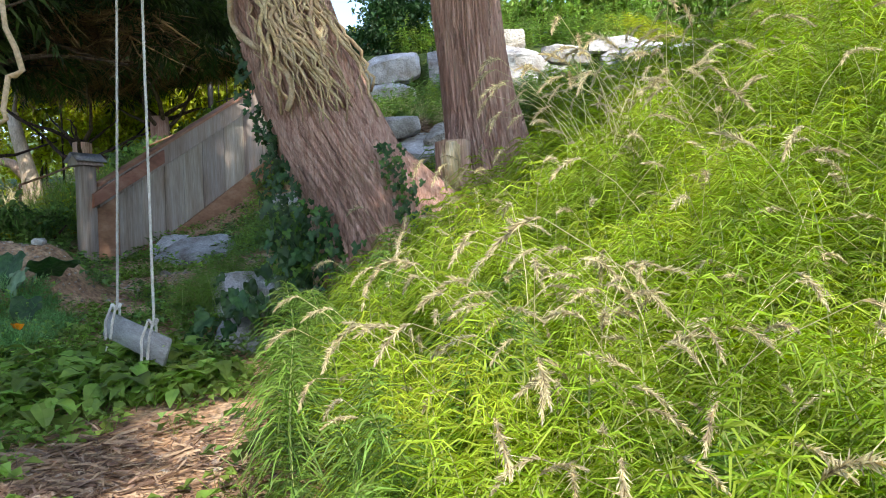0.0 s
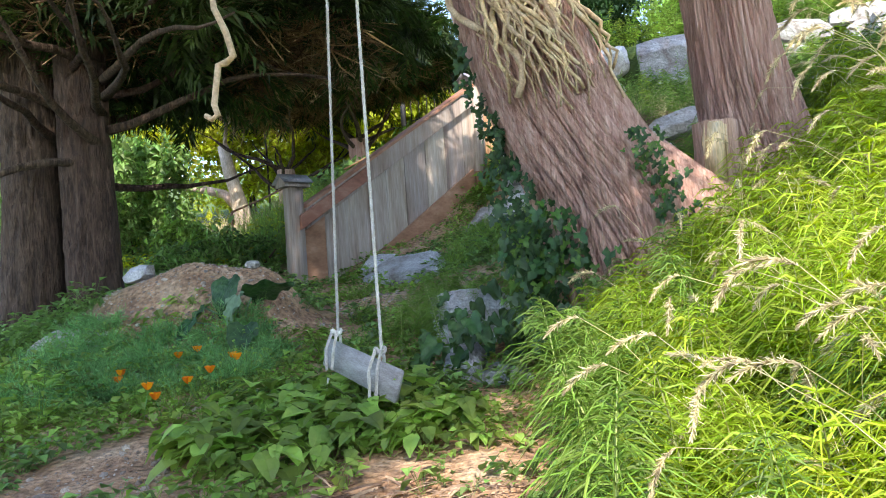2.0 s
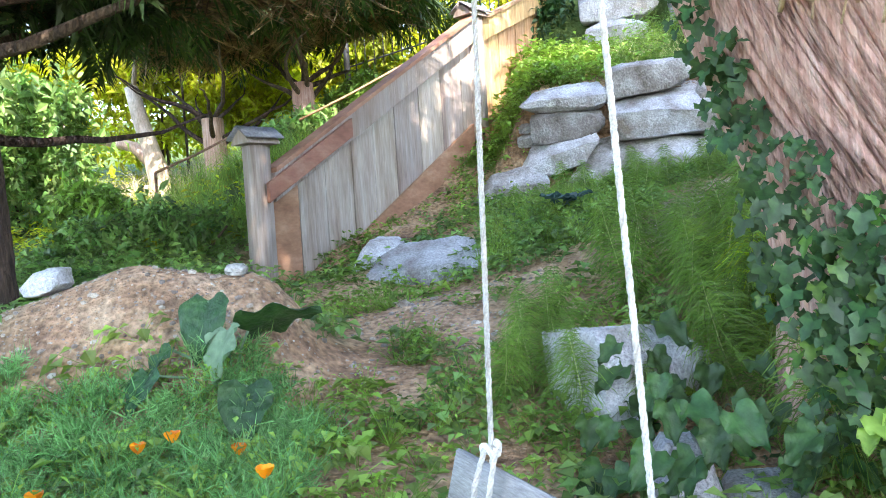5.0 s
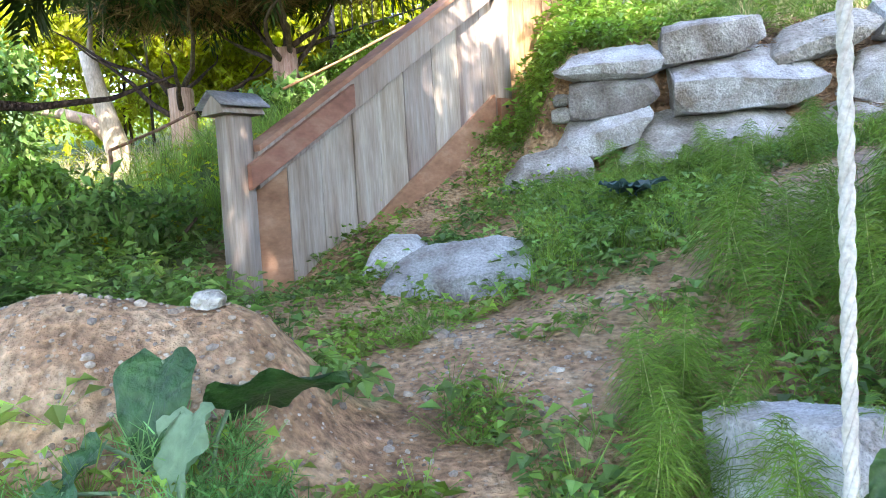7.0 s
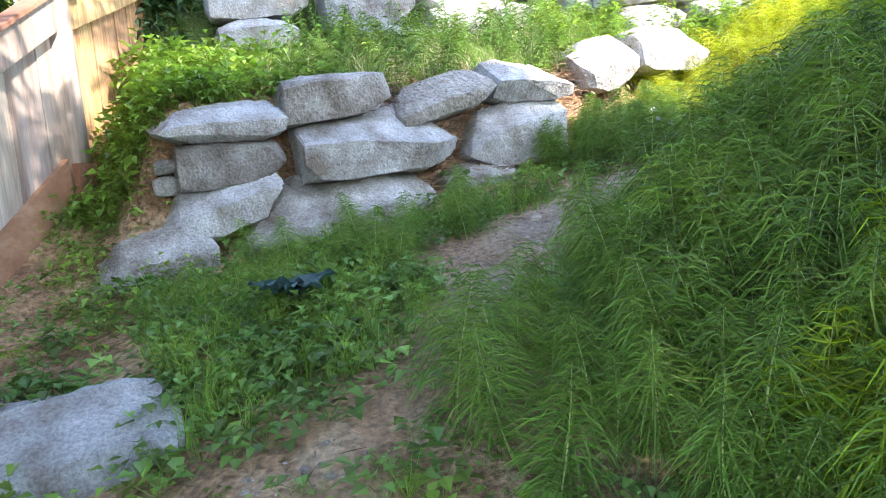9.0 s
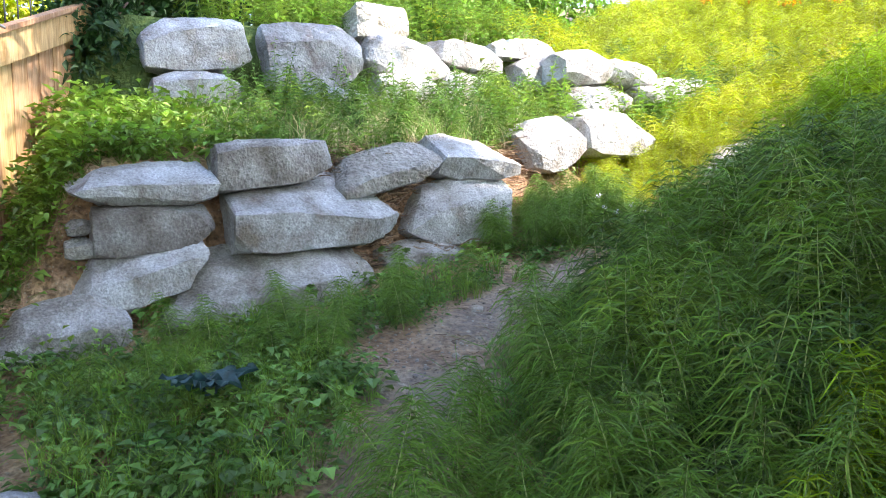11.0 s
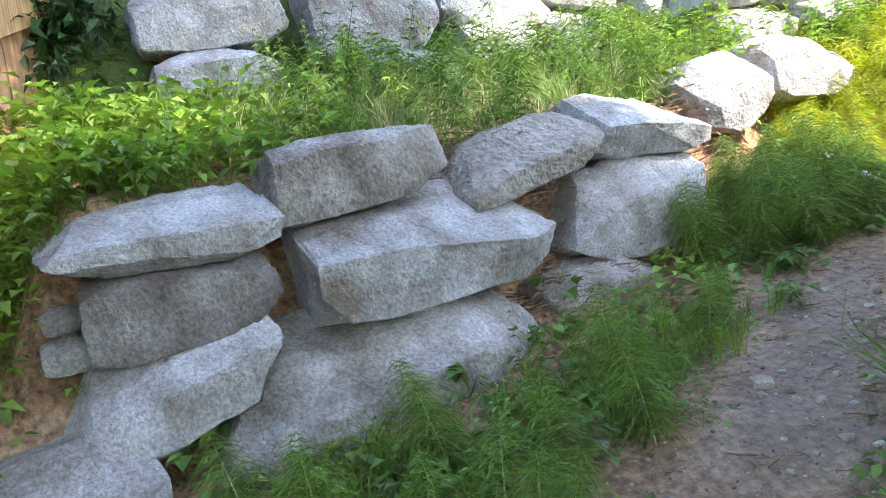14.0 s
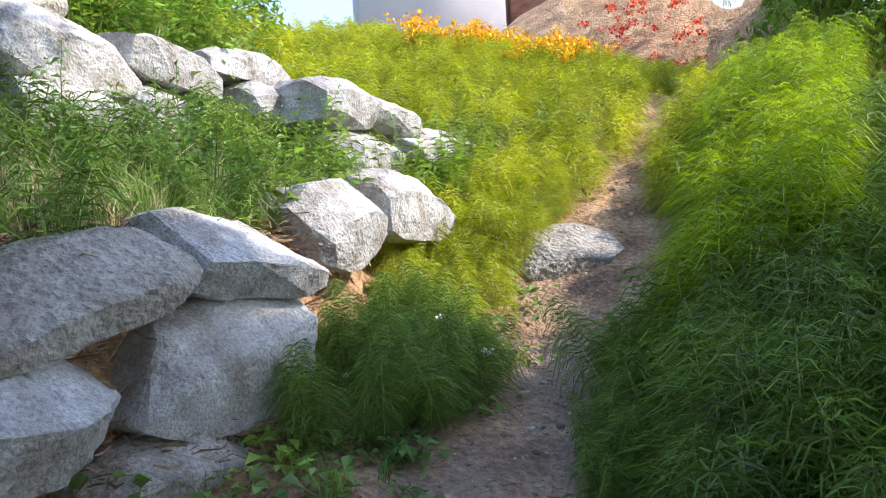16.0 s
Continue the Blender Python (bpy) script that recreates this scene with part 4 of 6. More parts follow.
def ivy_leaf_mesh(name, size, material, seed):
    """A five-lobed leaf, cupped and folded."""
    rng = random.Random(seed)
    outline = [(0.0, 0.0), (-0.28, 0.38), (-0.12, 0.42), (0.2, 0.58), (0.34, 0.24), (0.62, 0.3), (1.0, 0.0), (0.62, -0.3), (0.34, -0.24), (0.2, -0.58), (-0.12, -0.42), (-0.28, -0.38)]
    bm = bmesh.new()
    mid = bm.verts.new((0.15 * size, 0, 0))
    vs = [bm.verts.new((x * size, y * size, size * (0.22 * abs(y) - 0.16 * x * x + rng.uniform(-0.03, 0.03)))) for x, y in outline]
    for a, b in zip(vs, vs[1:] + vs[:1]):
        bm.faces.new((mid, a, b))
    me = bpy.data.meshes.new(name)
    bm.to_mesh(me)
    bm.free()
    me.materials.append(material)
    me.polygons.foreach_set("use_smooth", [True] * len(me.polygons))
    return me


IVY_MESHES = [ivy_leaf_mesh("ivy_leaf", 0.1, IVY, i) for i in range(4)] + [ivy_leaf_mesh("ivy_leaf", 0.075, IVY_YOUNG, 9)]


def leafy(name, label, category, meshes, places, leaf_name, seed, facing=(0, -1, 0.35), spread=0.5, scale=(0.7, 1.25), limits=300):
    """A plant whose large leaves are parts, each turned roughly to one side, with its tip hanging."""
    rng = random.Random(seed)
    top = tagged(empty(name), label, category)
    for p in places[:limits]:
        n = (Vector(facing) + Vector([rng.uniform(-spread, spread) for _ in range(3)])).normalized()
        down = Vector((rng.uniform(-0.7, 0.7), 0, -1))
        x = (down - n * down.dot(n)).normalized()
        y = n.cross(x)
        m = Matrix((x, y, n)).transposed().to_4x4()
        s = rng.uniform(*scale)
        ob = new(leaf_name, rng.choice(meshes))
        ob.parent = top
        ob.matrix_basis = Matrix.Translation(p) @ m @ Matrix.Scale(s, 4)
    return top


rng = random.Random(21)
places = []
for _ in range(280):
    z = rng.triangular(1.25, 3.3, 1.7)
    wide = np.interp(z, [1.2, 1.7, 2.0, 2.4, 3.3], [0.3, 0.32, 0.26, 0.1, 0.07])
    edge = np.interp(z, [1.2, 1.75, 2.1, 2.5, 2.8, 3.3], [-1.0, -1.08, -1.25, -1.38, -1.49, -1.62])
    x = edge + rng.uniform(-0.7, 1.0) * wide
    y = 6.45 - 0.28 * rng.random() - 0.25 * max(0, 1.9 - z) + (0.2 if z > 2.2 else 0)
    places.append((x, y, z))
ivy = leafy("ivy", "glossy dark ivy climbing the leaning trunk's base", "ivy", IVY_MESHES[:4], places, "leaf", 1, (-0.35, -1, 0.35), 0.8, (0.45, 0.8))
rng = random.Random(24)
places = [(-1.06 + 0.11 * rng.uniform(-1, 1) + 0.07 * rng.gauss(0, 1), 6.14 - 0.12 * rng.random(), rng.uniform(1.15, 1.95)) for _ in range(200)]
leafy("ivy", "dense dark ivy spilling over the trunk's foot", "ivy", IVY_MESHES[1:], places, "leaf", 8, (-0.4, -1, 0.45), 0.8, (0.45, 0.85))
rng = random.Random(22)
places = [(-0.98 + rng.gauss(0, 0.16), 6.12 - 0.1 * rng.random(), 1.55 + rng.gauss(0, 0.13)) for _ in range(44)]
leafy("ivy", "young yellow-green ivy at the trunk's foot", "ivy", IVY_MESHES[3:], places, "leaf", 2, (-0.1, -1, 0.5), scale=(0.6, 1.0))
rng = random.Random(23)
places = []
for _ in range(120):
    z = rng.uniform(1.6, 2.36)
    x = -0.22 + np.interp(z, [1.6, 2.36], [0.1, -0.2]) + rng.gauss(0, 0.055) * (1.5 - 0.6 * (z - 1.6))
    places.append((x, 6.19 - 0.07 * rng.random() + 0.05 * (z - 1.6), z))
leafy("ivy", "narrow climbing ivy strand with small bright leaves", "ivy", IVY_MESHES[3:], places, "leaf", 3, (0, -1, 0.4), scale=(0.35, 0.62))

# ---- horsetails ----


def horsetail_template(whorls, spokes, seed, height_m=0.62, reach=0.21, segs=2, stem=0.006, wide=0.0032):
    rng = np.random.default_rng(seed)
    green, pale = [], []
    bend = rng.uniform(-0.12, 0.12, 2)

    def at(t):
        return np.array([bend[0] * t * t, bend[1] * t * t, height_m * t])
    pale.append(ribbon([at(t) for t in np.linspace(0, 1, 5)], [stem, stem, stem, stem * 0.7, 0.001], (1, 0.3, 0)))
    pale.append(ribbon([at(t) for t in np.linspace(0, 1, 5)], [stem, stem, stem, stem * 0.7, 0.001], (-0.3, 1, 0)))
    for i in range(whorls):
        t = 0.16 + 0.84 * i / whorls
        r = reach * min(1, 0.6 + 1.2 * (t - 0.1)) * min(1, 2.3 * (1.04 - t)) + 0.02
        base = at(t)
        for j in range(spokes):
            a = 6.283 * (j + rng.uniform(-0.3, 0.3)) / spokes + i * 0.7
            q = r * rng.uniform(0.5, 1.25)
            k = np.linspace(0, 1, segs + 1)[:, None]
            rise = q * rng.uniform(0.15, 0.65) + 0.35 * q * t
            line = base + np.concatenate([np.cos(a) * q * k, np.sin(a) * q * k, rise * k - 0.95 * q * k * k], 1)
            w = np.full(segs + 1, wide)
            w[-1] = wide * 0.35
            green.append(ribbon(line, w, rng.normal(size=3)))
    return joined(green), joined(pale)


NEAR_TAILS = [horsetail_template(20, 17, i, segs=3, wide=0.004, reach=0.21, stem=0.008) for i in range(4)]
MID_TAILS = [horsetail_template(16, 12, 20 + i, segs=2, wide=0.0042, stem=0.006, reach=0.2) for i in range(4)]
FAR_TAILS = [horsetail_template(12, 10, 10 + i, segs=2, wide=0.0062, stem=0.006, reach=0.22) for i in range(4)]
THIN_TAILS = [horsetail_template(11, 9, 30 + i, segs=2, wide=0.0078, stem=0.006, reach=0.2) for i in range(4)]


def spread(n, x0, x1, y0, y1, keep, seed):
    rng = np.random.default_rng(seed)
    x, y = rng.uniform(x0, x1, n), rng.uniform(y0, y1, n)
    ok = keep(x, y, rng.random(n))
    return x[ok], y[ok]


def walk_line(x, y):
    line = [(0.15, 0.49), (-0.4, 1.39), (-1.3, 2.4), (-2.04, 3.38), (-2.7, 5.1), (-2.88, 6.1), (-2.62, 7.1), (-2.27, 8.3), (-1.77, 9.4)]
    best = np.full(np.shape(x), 9.0)
    for (ax, ay), (bx, by) in zip(line, line[1:]):
        ux, uy = bx - ax, by - ay
        k = np.clip(((x - ax) * ux + (y - ay) * uy) / (ux * ux + uy * uy), 0, 1)
        best = np.minimum(best, np.hypot(x - ax - k * ux, y - ay - k * uy))
    return best


def off_trunks(x, y):
    return (np.hypot(x + 0.5, y - 6.75) > 0.62) & (np.hypot(x - 0.4, y - 7.3) > 0.5)


def bank_keep(x, y, r):
    d = beyond_foot(x, y)
    return (d > 0.02) & (d < 5.5) & (walk_line(x, y) > 0.75) & off_trunks(x, y) & (r < 0.95 - 0.1 * d)


def joined_tails(name, templates, x, y, seed, label, size=(0.75, 1.2), parent=None, tint=None):
    rng = np.random.default_rng(seed)
    p = np.stack([x, y, height(x, y) - 0.03], 1)
    for kind, material, tag in ((0, tint or HORSETAIL, "fronds"), (1, STALK, "stalks")):
        got = []
        rng = np.random.default_rng(seed)
        for i, t in enumerate(templates):
            q = p[i::len(templates)]
            k = len(q)
            got.append(scatter(t[kind], q, rng.uniform(0, 6.28, k), rng.uniform(*size, k), rng.normal(0, 0.1, (k, 2)) + np.array([-0.06, -0.05])))
        v, f = joined(got)
        if kind == 0:
            ob = tagged(sheet(name, v, f, material), label, "horsetail", kind="stuff")
        else:
            sheet(tag, v, f, material, ob)
    return ob


x, y = spread(4800, -1.0, 5.5, 0.9, 11.3, bank_keep, 1)
near = (y < 5.0) & (x < 2.2)
# The near end takes the lit copy, so sunlight is in its colour.
joined_tails("horsetail_thicket", MID_TAILS, x[near][:460], y[near][:460], 5, "feathery green horsetails at the bank's near end", tint=HORSETAIL_LIT)
far_x, far_y = np.concatenate([x[~near][:1250], x[near][460:700]]), np.concatenate([y[~near][:1250], y[near][460:700]])
# Light and shade by colour: lit green before y 7.9, plain green behind.
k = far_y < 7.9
joined_tails("horsetail_thicket", FAR_TAILS, far_x[k], far_y[k], 6, "dense feathery green horsetails covering the sunny bank", tint=HORSETAIL_LIT)
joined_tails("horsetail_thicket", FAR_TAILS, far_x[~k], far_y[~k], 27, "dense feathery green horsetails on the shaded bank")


def make_tails(x, y, seed, label, group, size=(0.75, 1.2), lean=0.16):
    rng = random.Random(seed)
    meshes = []
    for t in NEAR_TAILS:
        a = sheet("fronds", *t[0], HORSETAIL)
        b = sheet("stalk", *t[1], STALK)
        meshes.append((a.data, b.data))
        bpy.data.objects.remove(a), bpy.data.objects.remove(b)
    for px, py in zip(x, y):
        a, b = rng.choice(meshes)
        ob = tagged(new("horsetail", b), label, "horsetail", group)
        fr = new("fronds", a)
        fr.parent = ob
        s = rng.uniform(*size)
        ob.matrix_basis = pose(px, py, ground_z(px, py) - 0.02, math.degrees(rng.gauss(0.02, lean)), math.degrees(rng.gauss(-0.05, lean)), rng.uniform(0, 360)) @ Matrix.Scale(s, 4)


def edge_keep(x, y, r):
    d = beyond_foot(x, y)
    return (d > -0.25) & (d < 0.7) & (walk_line(x, y) > 0.75) & off_trunks(x, y)


x, y = spread(420, -1.4, 2.5, 2.2, 10.9, edge_keep, 3)
make_tails(x[:150], y[:150], 4, "feathery green horsetail drooping at the bank's edge", "horsetails along the bank")
x, y = spread(90, -2.4, -0.95, 6.7, 9.3, lambda a, b, r: (walk_line(a, b) > 0.35) & (((b > 7.75) & (a > -1.7)) | (a > -1.3)) & (r < 0.7), 6)
make_tails(x, y, 7, "tall feathery horsetail beside a granite block", "horsetails below the cedar", (0.7, 1.05), 0.25)
x, y = spread(13, -2.35, -2.0, 6.95, 7.8, lambda a, b, r: r < 2, 10)
x, y = np.append(x, [-1.98, -1.86, -1.74, -1.64, -1.92, -1.7]), np.append(y, [7.05, 7.0, 7.08, 6.98, 6.9, 6.88])
make_tails(x, y, 11, "short feathery horsetail beside a granite block", "horsetails below the cedar", (0.5, 0.75), 0.25)
x, y = spread(27, -2.4, 0.7, 10.2, 11.2, lambda a, b, r: (on_track(a, b) > 0.4) & (r < 0.95), 8)
make_tails(x, y, 9, "single young horsetail before the boulder wall", "horsetails at the wall's foot", (0.45, 0.75), 0.1)
x, y = spread(190, 0.2, 3.0, 10.9, 11.95, lambda a, b, r: (on_track(a, b) > 0.25) & (np.hypot((a - 1.55) / 0.8, (b - 11.45) / 0.42) < 1), 12)
make_tails(x, y, 13, "bushy horsetail clump growing against the boulders", "horsetails at the wall's end", (0.5, 0.9), 0.16)
x, y = spread(420, -2.0, 5.5, 12.15, 15.5, lambda a, b, r: (r < 0.5 + 0.1 * a) & ((b < 13.1) | (b > 13.8)), 14)
joined_tails("horsetail_patch", THIN_TAILS, x, y, 15, "light green horsetails growing on the upper terraces", (0.6, 1.0))
# The next two patches have sunlight in their yellower tint.
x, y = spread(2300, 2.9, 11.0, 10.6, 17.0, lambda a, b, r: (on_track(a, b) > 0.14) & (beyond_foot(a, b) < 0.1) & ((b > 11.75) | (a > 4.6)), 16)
joined_tails("horsetail_patch", THIN_TAILS, x, y, 17, "sunlit yellow-green horsetails beside the hillside path", (0.5, 0.95), tint=SUNLIT_GREEN)
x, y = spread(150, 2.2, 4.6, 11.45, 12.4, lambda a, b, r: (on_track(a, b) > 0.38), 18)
joined_tails("horsetail_patch", MID_TAILS, x, y, 19, "sun-tinted yellow-green horsetails between the wall and the footpath", (0.45, 0.8), tint=SUNLIT_GREEN)
x, y = spread(120, 0.4, 3.0, 10.2, 10.9, lambda a, b, r: (on_track(a, b) > 0.2) & (on_track(a, b) < 0.55) & (walk_line(a, b) > 0.9) & (beyond_foot(a, b) > -0.3), 20)
make_tails(x[:40], y[:40], 21, "feathery green horsetail leaning over the footpath", "horsetails along the footpath", (0.4, 0.7), 0.3)

x, y = spread(1500, 0.6, 7.0, 9.6, 12.0, lambda a, b, r: (beyond_foot(a, b) > 0.12) & (beyond_foot(a, b) < 1.3) & (on_track(a, b) > 0.3), 24)
x, y = x[:420], y[:420]
# Past x 2.4 the lit copy stands in for sun on the plants.
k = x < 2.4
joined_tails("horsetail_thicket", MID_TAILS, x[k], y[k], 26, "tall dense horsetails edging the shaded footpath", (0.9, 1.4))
joined_tails("horsetail_thicket", MID_TAILS, x[~k], y[~k], 28, "tall bright horsetails edging the sunny footpath", (1.0, 1.6), tint=HORSETAIL_LIT)

# ---- low plants ----


def clump_template(seed, n, length, width, tall, tilt=(0.1, 0.9), rows=1, droop=0.3, stems=True):
    """Leaves on short stems round one point."""
    rng = np.random.default_rng(seed)
    pieces = []
    for _ in range(n):
        a, r = rng.uniform(0, 6.28), rng.uniform(0.1, 1) * tall * 0.9
        h = tall * rng.uniform(0.25, 1)
        s = rng.uniform(0.6, 1.25)
        p = np.array([math.cos(a) * r, math.sin(a) * r, h])
        pieces.append(turned(leaf_shape(length * s, width * s, 0.3, droop, rows), a + rng.uniform(-1, 1), -rng.uniform(*tilt) + 0.5, p))
        if stems:
            pieces.append(ribbon([(0, 0, 0), p], [0.003, 0.002], rng.normal(size=3)))
    return joined(pieces)


def feather_template(seed, n, tall):
    rng = np.random.default_rng(seed)
    pieces = []
    for _ in range(n):
        a, r, h = rng.uniform(0, 6.28), rng.uniform(0.1, 0.9) * tall, tall * rng.uniform(0.4, 1)
        tip = np.array([math.cos(a) * r, math.sin(a) * r, h])
        line = np.array([(0, 0, 0), tip * np.array([0.5, 0.5, 0.65]), tip])
        pieces.append(ribbon(line, [0.003, 0.003, 0.002], rng.normal(size=3)))
        for _ in range(9):
            k = rng.uniform(0.45, 1)
            p = tip * np.array([k, k, k ** 0.7])
            pieces.append(ribbon([p, p + rng.normal(0, 0.03, 3) + np.array([0, 0, 0.015])], [0.0055, 0.002], rng.normal(size=3)))
    return joined(pieces)


def grass_template(seed, n, tall, wide=0.005):
    rng = np.random.default_rng(seed)
    pieces = []
    for _ in range(n):
        a, h = rng.uniform(0, 6.28), tall * rng.uniform(0.5, 1)
        lean = rng.uniform(0.15, 0.6) * h
        root = rng.normal(0, 0.02, 3) * np.array([1, 1, 0])
        d = np.array([math.cos(a), math.sin(a), 0])
        pieces.append(ribbon([root, root + d * lean * 0.25 + np.array([0, 0, h * 0.6]), root + d * lean + np.array([0, 0, h * rng.uniform(0.75, 1)])], [wide, wide * 0.8, 0.001], np.cross(d, (0, 0, 1)) + rng.normal(0, 0.4, 3)))
    return joined(pieces)


def sow(name, templates, x, y, material, label, category, size=(0.7, 1.3), seed=0, lean=0.15, sink=0.01):
    rng = np.random.default_rng(seed)
    p = np.stack([x, y, height(x, y) - sink], 1)
    got = []
    for i, t in enumerate(templates):
        q = p[i::len(templates)]
        k = len(q)
        if k:
            got.append(scatter(t, q, rng.uniform(0, 6.28, k), rng.uniform(*size, k), rng.normal(0, lean, (k, 2))))
    v, f = joined(got)
    return tagged(sheet(name, v, f, material), label, category, kind="stuff")




def stalk_template(seed, tall):
    """One upright stem with leaves along it."""
    rng = np.random.default_rng(seed)
    bend = rng.normal(0, 0.06, 2)
    at = [np.array([bend[0] * t * t, bend[1] * t * t, tall * t]) for t in np.linspace(0, 1, 6)]
    pieces = [ribbon(at, [0.007, 0.006, 0.005, 0.005, 0.004, 0.002], n) for n in ((1, 0, 0), (0, 1, 0))]
    for i in range(24):
        t = 0.12 + 0.88 * i / 24
        p = np.array([bend[0] * t * t, bend[1] * t * t, tall * t])
        q = rng.uniform(0.05, 0.1) * (1.15 - 0.6 * t)
        pieces.append(turned(leaf_shape(q, q * 0.42, 0.3, 0.35, 1), i * 2.4 + rng.uniform(-0.4, 0.4), -rng.uniform(0.0, 0.7), p))
    return joined(pieces)


STALKS = [stalk_template(90 + i, 0.5 + 0.06 * i) for i in range(4)]
HERBS = [clump_template(i, 11, 0.06, 0.05, 0.1) for i in range(4)]
TALL_HERBS = [clump_template(10 + i, 18, 0.085, 0.055, 0.24, (0.0, 1.2)) for i in range(4)]
FAR_HERBS = [clump_template(15 + i, 14, 0.09, 0.05, 0.26, (0.0, 1.2), stems=False) for i in range(3)]
BROAD = [clump_template(20 + i, 10, 0.105, 0.09, 0.17, (0.0, 0.9), 3, 0.5) for i in range(3)]
SMALL_HERBS = [clump_template(60 + i, 22, 0.026, 0.016, 0.16, (0.0, 1.2)) for i in range(3)]
FEATHERS = [feather_template(30 + i, 22, 0.2) for i in range(3)]
GRASS = [grass_template(40 + i, 16, 0.26) for i in range(3)]
TALL_GRASS = [grass_template(50 + i, 14, 0.5, 0.006) for i in range(3)]

BARE = [(-2.95, 4.35, 0.42, 0.65), (-4.3, 7.35, 1.05, 0.62), (-3.1, 7.2, 0.34, 0.45), (-1.3, 3.85, 0.6, 0.5), (-2.2, 8.9, 0.36, 0.18), (-3.0, 8.75, 0.4, 0.3), (-3.4, 5.7, 0.42, 0.3), (-2.8, 12.0, 0.3, 0.55), (-0.75, 10.4, 0.4, 0.3), (-3.2, 7.45, 0.35, 0.3), (-2.95, 8.3, 0.5, 0.45), (-2.45, 8.0, 0.3, 0.4)]


def bare(x, y, r):
    """True where the soil stays open; r roughens the edges."""
    out = on_track(x, y) < (0.24 + 0.3 * r) * (1 - 0.55 * smooth(2.6, 3.6, x))
    for cx, cy, a, b in BARE:
        out = out | (np.hypot((x - cx) / a, (y - cy) / b) < 0.75 + 0.5 * r)
    return out


def patchy(x, y):
    return 0.5 + 0.28 * np.sin(2.9 * x + 1.7 * np.sin(1.9 * y)) + 0.28 * np.sin(3.3 * y + 1.3 * np.sin(2.3 * x) + 1)


def garden_keep(x, y, r):
    return (beyond_foot(x, y) < 0.15) & ~bare(x, y, r) & (r < 0.5 + 0.8 * patchy(x, y))


x, y = spread(6600, -8.0, 3.2, 2.2, 11.8, garden_keep, 101)
k = patchy(x + 3, y) > 0.5
sow("ground_cover", HERBS, x[k], y[k], HERB, "low round-leaved green weeds covering the garden soil", "weeds", (0.7, 1.5), 1)
sow("ground_cover", HERBS, x[~k], y[~k], LIME, "low bright yellow-green weeds covering the garden soil", "weeds", (0.6, 1.3), 2)
x, y = spread(1100, -2.6, 2.2, 9.5, 11.1, lambda a, b, r: ~bare(a, b, r) & (beyond_foot(a, b) < 0), 102)
k = x < -1.0
sow("weed_patch", BROAD + TALL_HERBS, x[k], y[k], HERB, "leafy green weeds before the boulder wall", "weeds", (0.4, 0.9), 3)
sow("weed_patch", TALL_HERBS, x[~k], y[~k], HERB, "knee-high green weeds beside the footpath", "weeds", (0.3, 0.65), 35)
x, y = spread(560, -2.6, 0.9, 9.3, 11.25, lambda a, b, r: ~bare(a, b, r), 103)
sow("grass", GRASS, x, y, LIME, "thin green grass blades before the boulder wall", "grass", (0.6, 1.2), 4)
x, y = spread(700, -2.75, 2.6, 12.1, 13.35, lambda a, b, r: b > 12.15 + 0.2 * smooth(-0.9, -0.4, a) + 0.16 * np.clip(a - 0.9, 0, 9), 104)
k = x < -0.9
sow("terrace_weeds", TALL_HERBS, x[k], y[k], LIME, "lush bright green weeds on the terrace behind the boulders", "weeds", (0.7, 1.25), 5)
sow("terrace_weeds", STALKS + GRASS, x[~k], y[~k], HERB, "dark green weeds on the terrace behind the boulders", "weeds", (0.55, 1.1), 6, 0.2)
x, y = spread(70, 1.6, 4.6, 12.25, 12.6, lambda a, b, r: r < 0.8, 125)
sow("leafy_stalks", STALKS, x, y, LIME, "tall leafy yellow-green stalks before the white boulders", "weeds", (0.8, 1.5), 36, 0.08)
x, y = spread(260, -1.0, 4.0, 13.75, 14.6, lambda a, b, r: r < 0.9, 126)
sow("leafy_stalks", STALKS, x, y, LIME, "tall leafy weeds above the upper boulder wall", "weeds", (0.7, 1.4), 37, 0.1)
x, y = spread(520, -1.2, 2.6, 12.35, 13.3, lambda a, b, r: r < 0.9, 105)
k = len(x) // 2
sow("terrace_grass", TALL_GRASS, x[:k], y[:k], HERB, "tall green grass on the terrace", "grass", (0.6, 1.1), 7)
sow("dry_grass", TALL_GRASS, x[k:], y[k:], DRY_GRASS, "dry straw-coloured grass on the terrace", "grass", (0.4, 0.9), 8)
x, y = spread(130, -1.2, 3.6, 12.8, 13.4, lambda a, b, r: r < 0.5 + 0.2 * a, 115)
joined_tails("horsetail_patch", THIN_TAILS, x, y, 25, "light horsetails before the upper boulder wall", (0.6, 1.0))
x, y = spread(330, 2.0, 6.5, 11.6, 14.2, lambda a, b, r: (on_track(a, b) > 0.35) & (r < 0.75), 116)
sow("terrace_weeds", TALL_HERBS, x, y, LIME, "tall yellow-green weeds among the sunlit horsetails", "weeds", (0.5, 1.1), 26)
x, y = spread(160, 2.0, 6.5, 11.5, 14.2, lambda a, b, r: (on_track(a, b) > 0.3), 118)
sow("dry_grass", TALL_GRASS, x, y, DRY_GRASS, "thin straw-coloured grass among the sunlit horsetails", "grass", (0.4, 0.8), 27)
x, y = spread(480, -3.4, -1.2, 6.6, 9.6, lambda a, b, r: (patchy(a * 2, b * 2) > 0.72) & (walk_line(a, b) > 0.15), 119)
sow("ground_cover", HERBS + SMALL_HERBS, x, y, LIME, "small bright weeds sprouting on the dug soil", "weeds", (0.6, 1.2), 28)
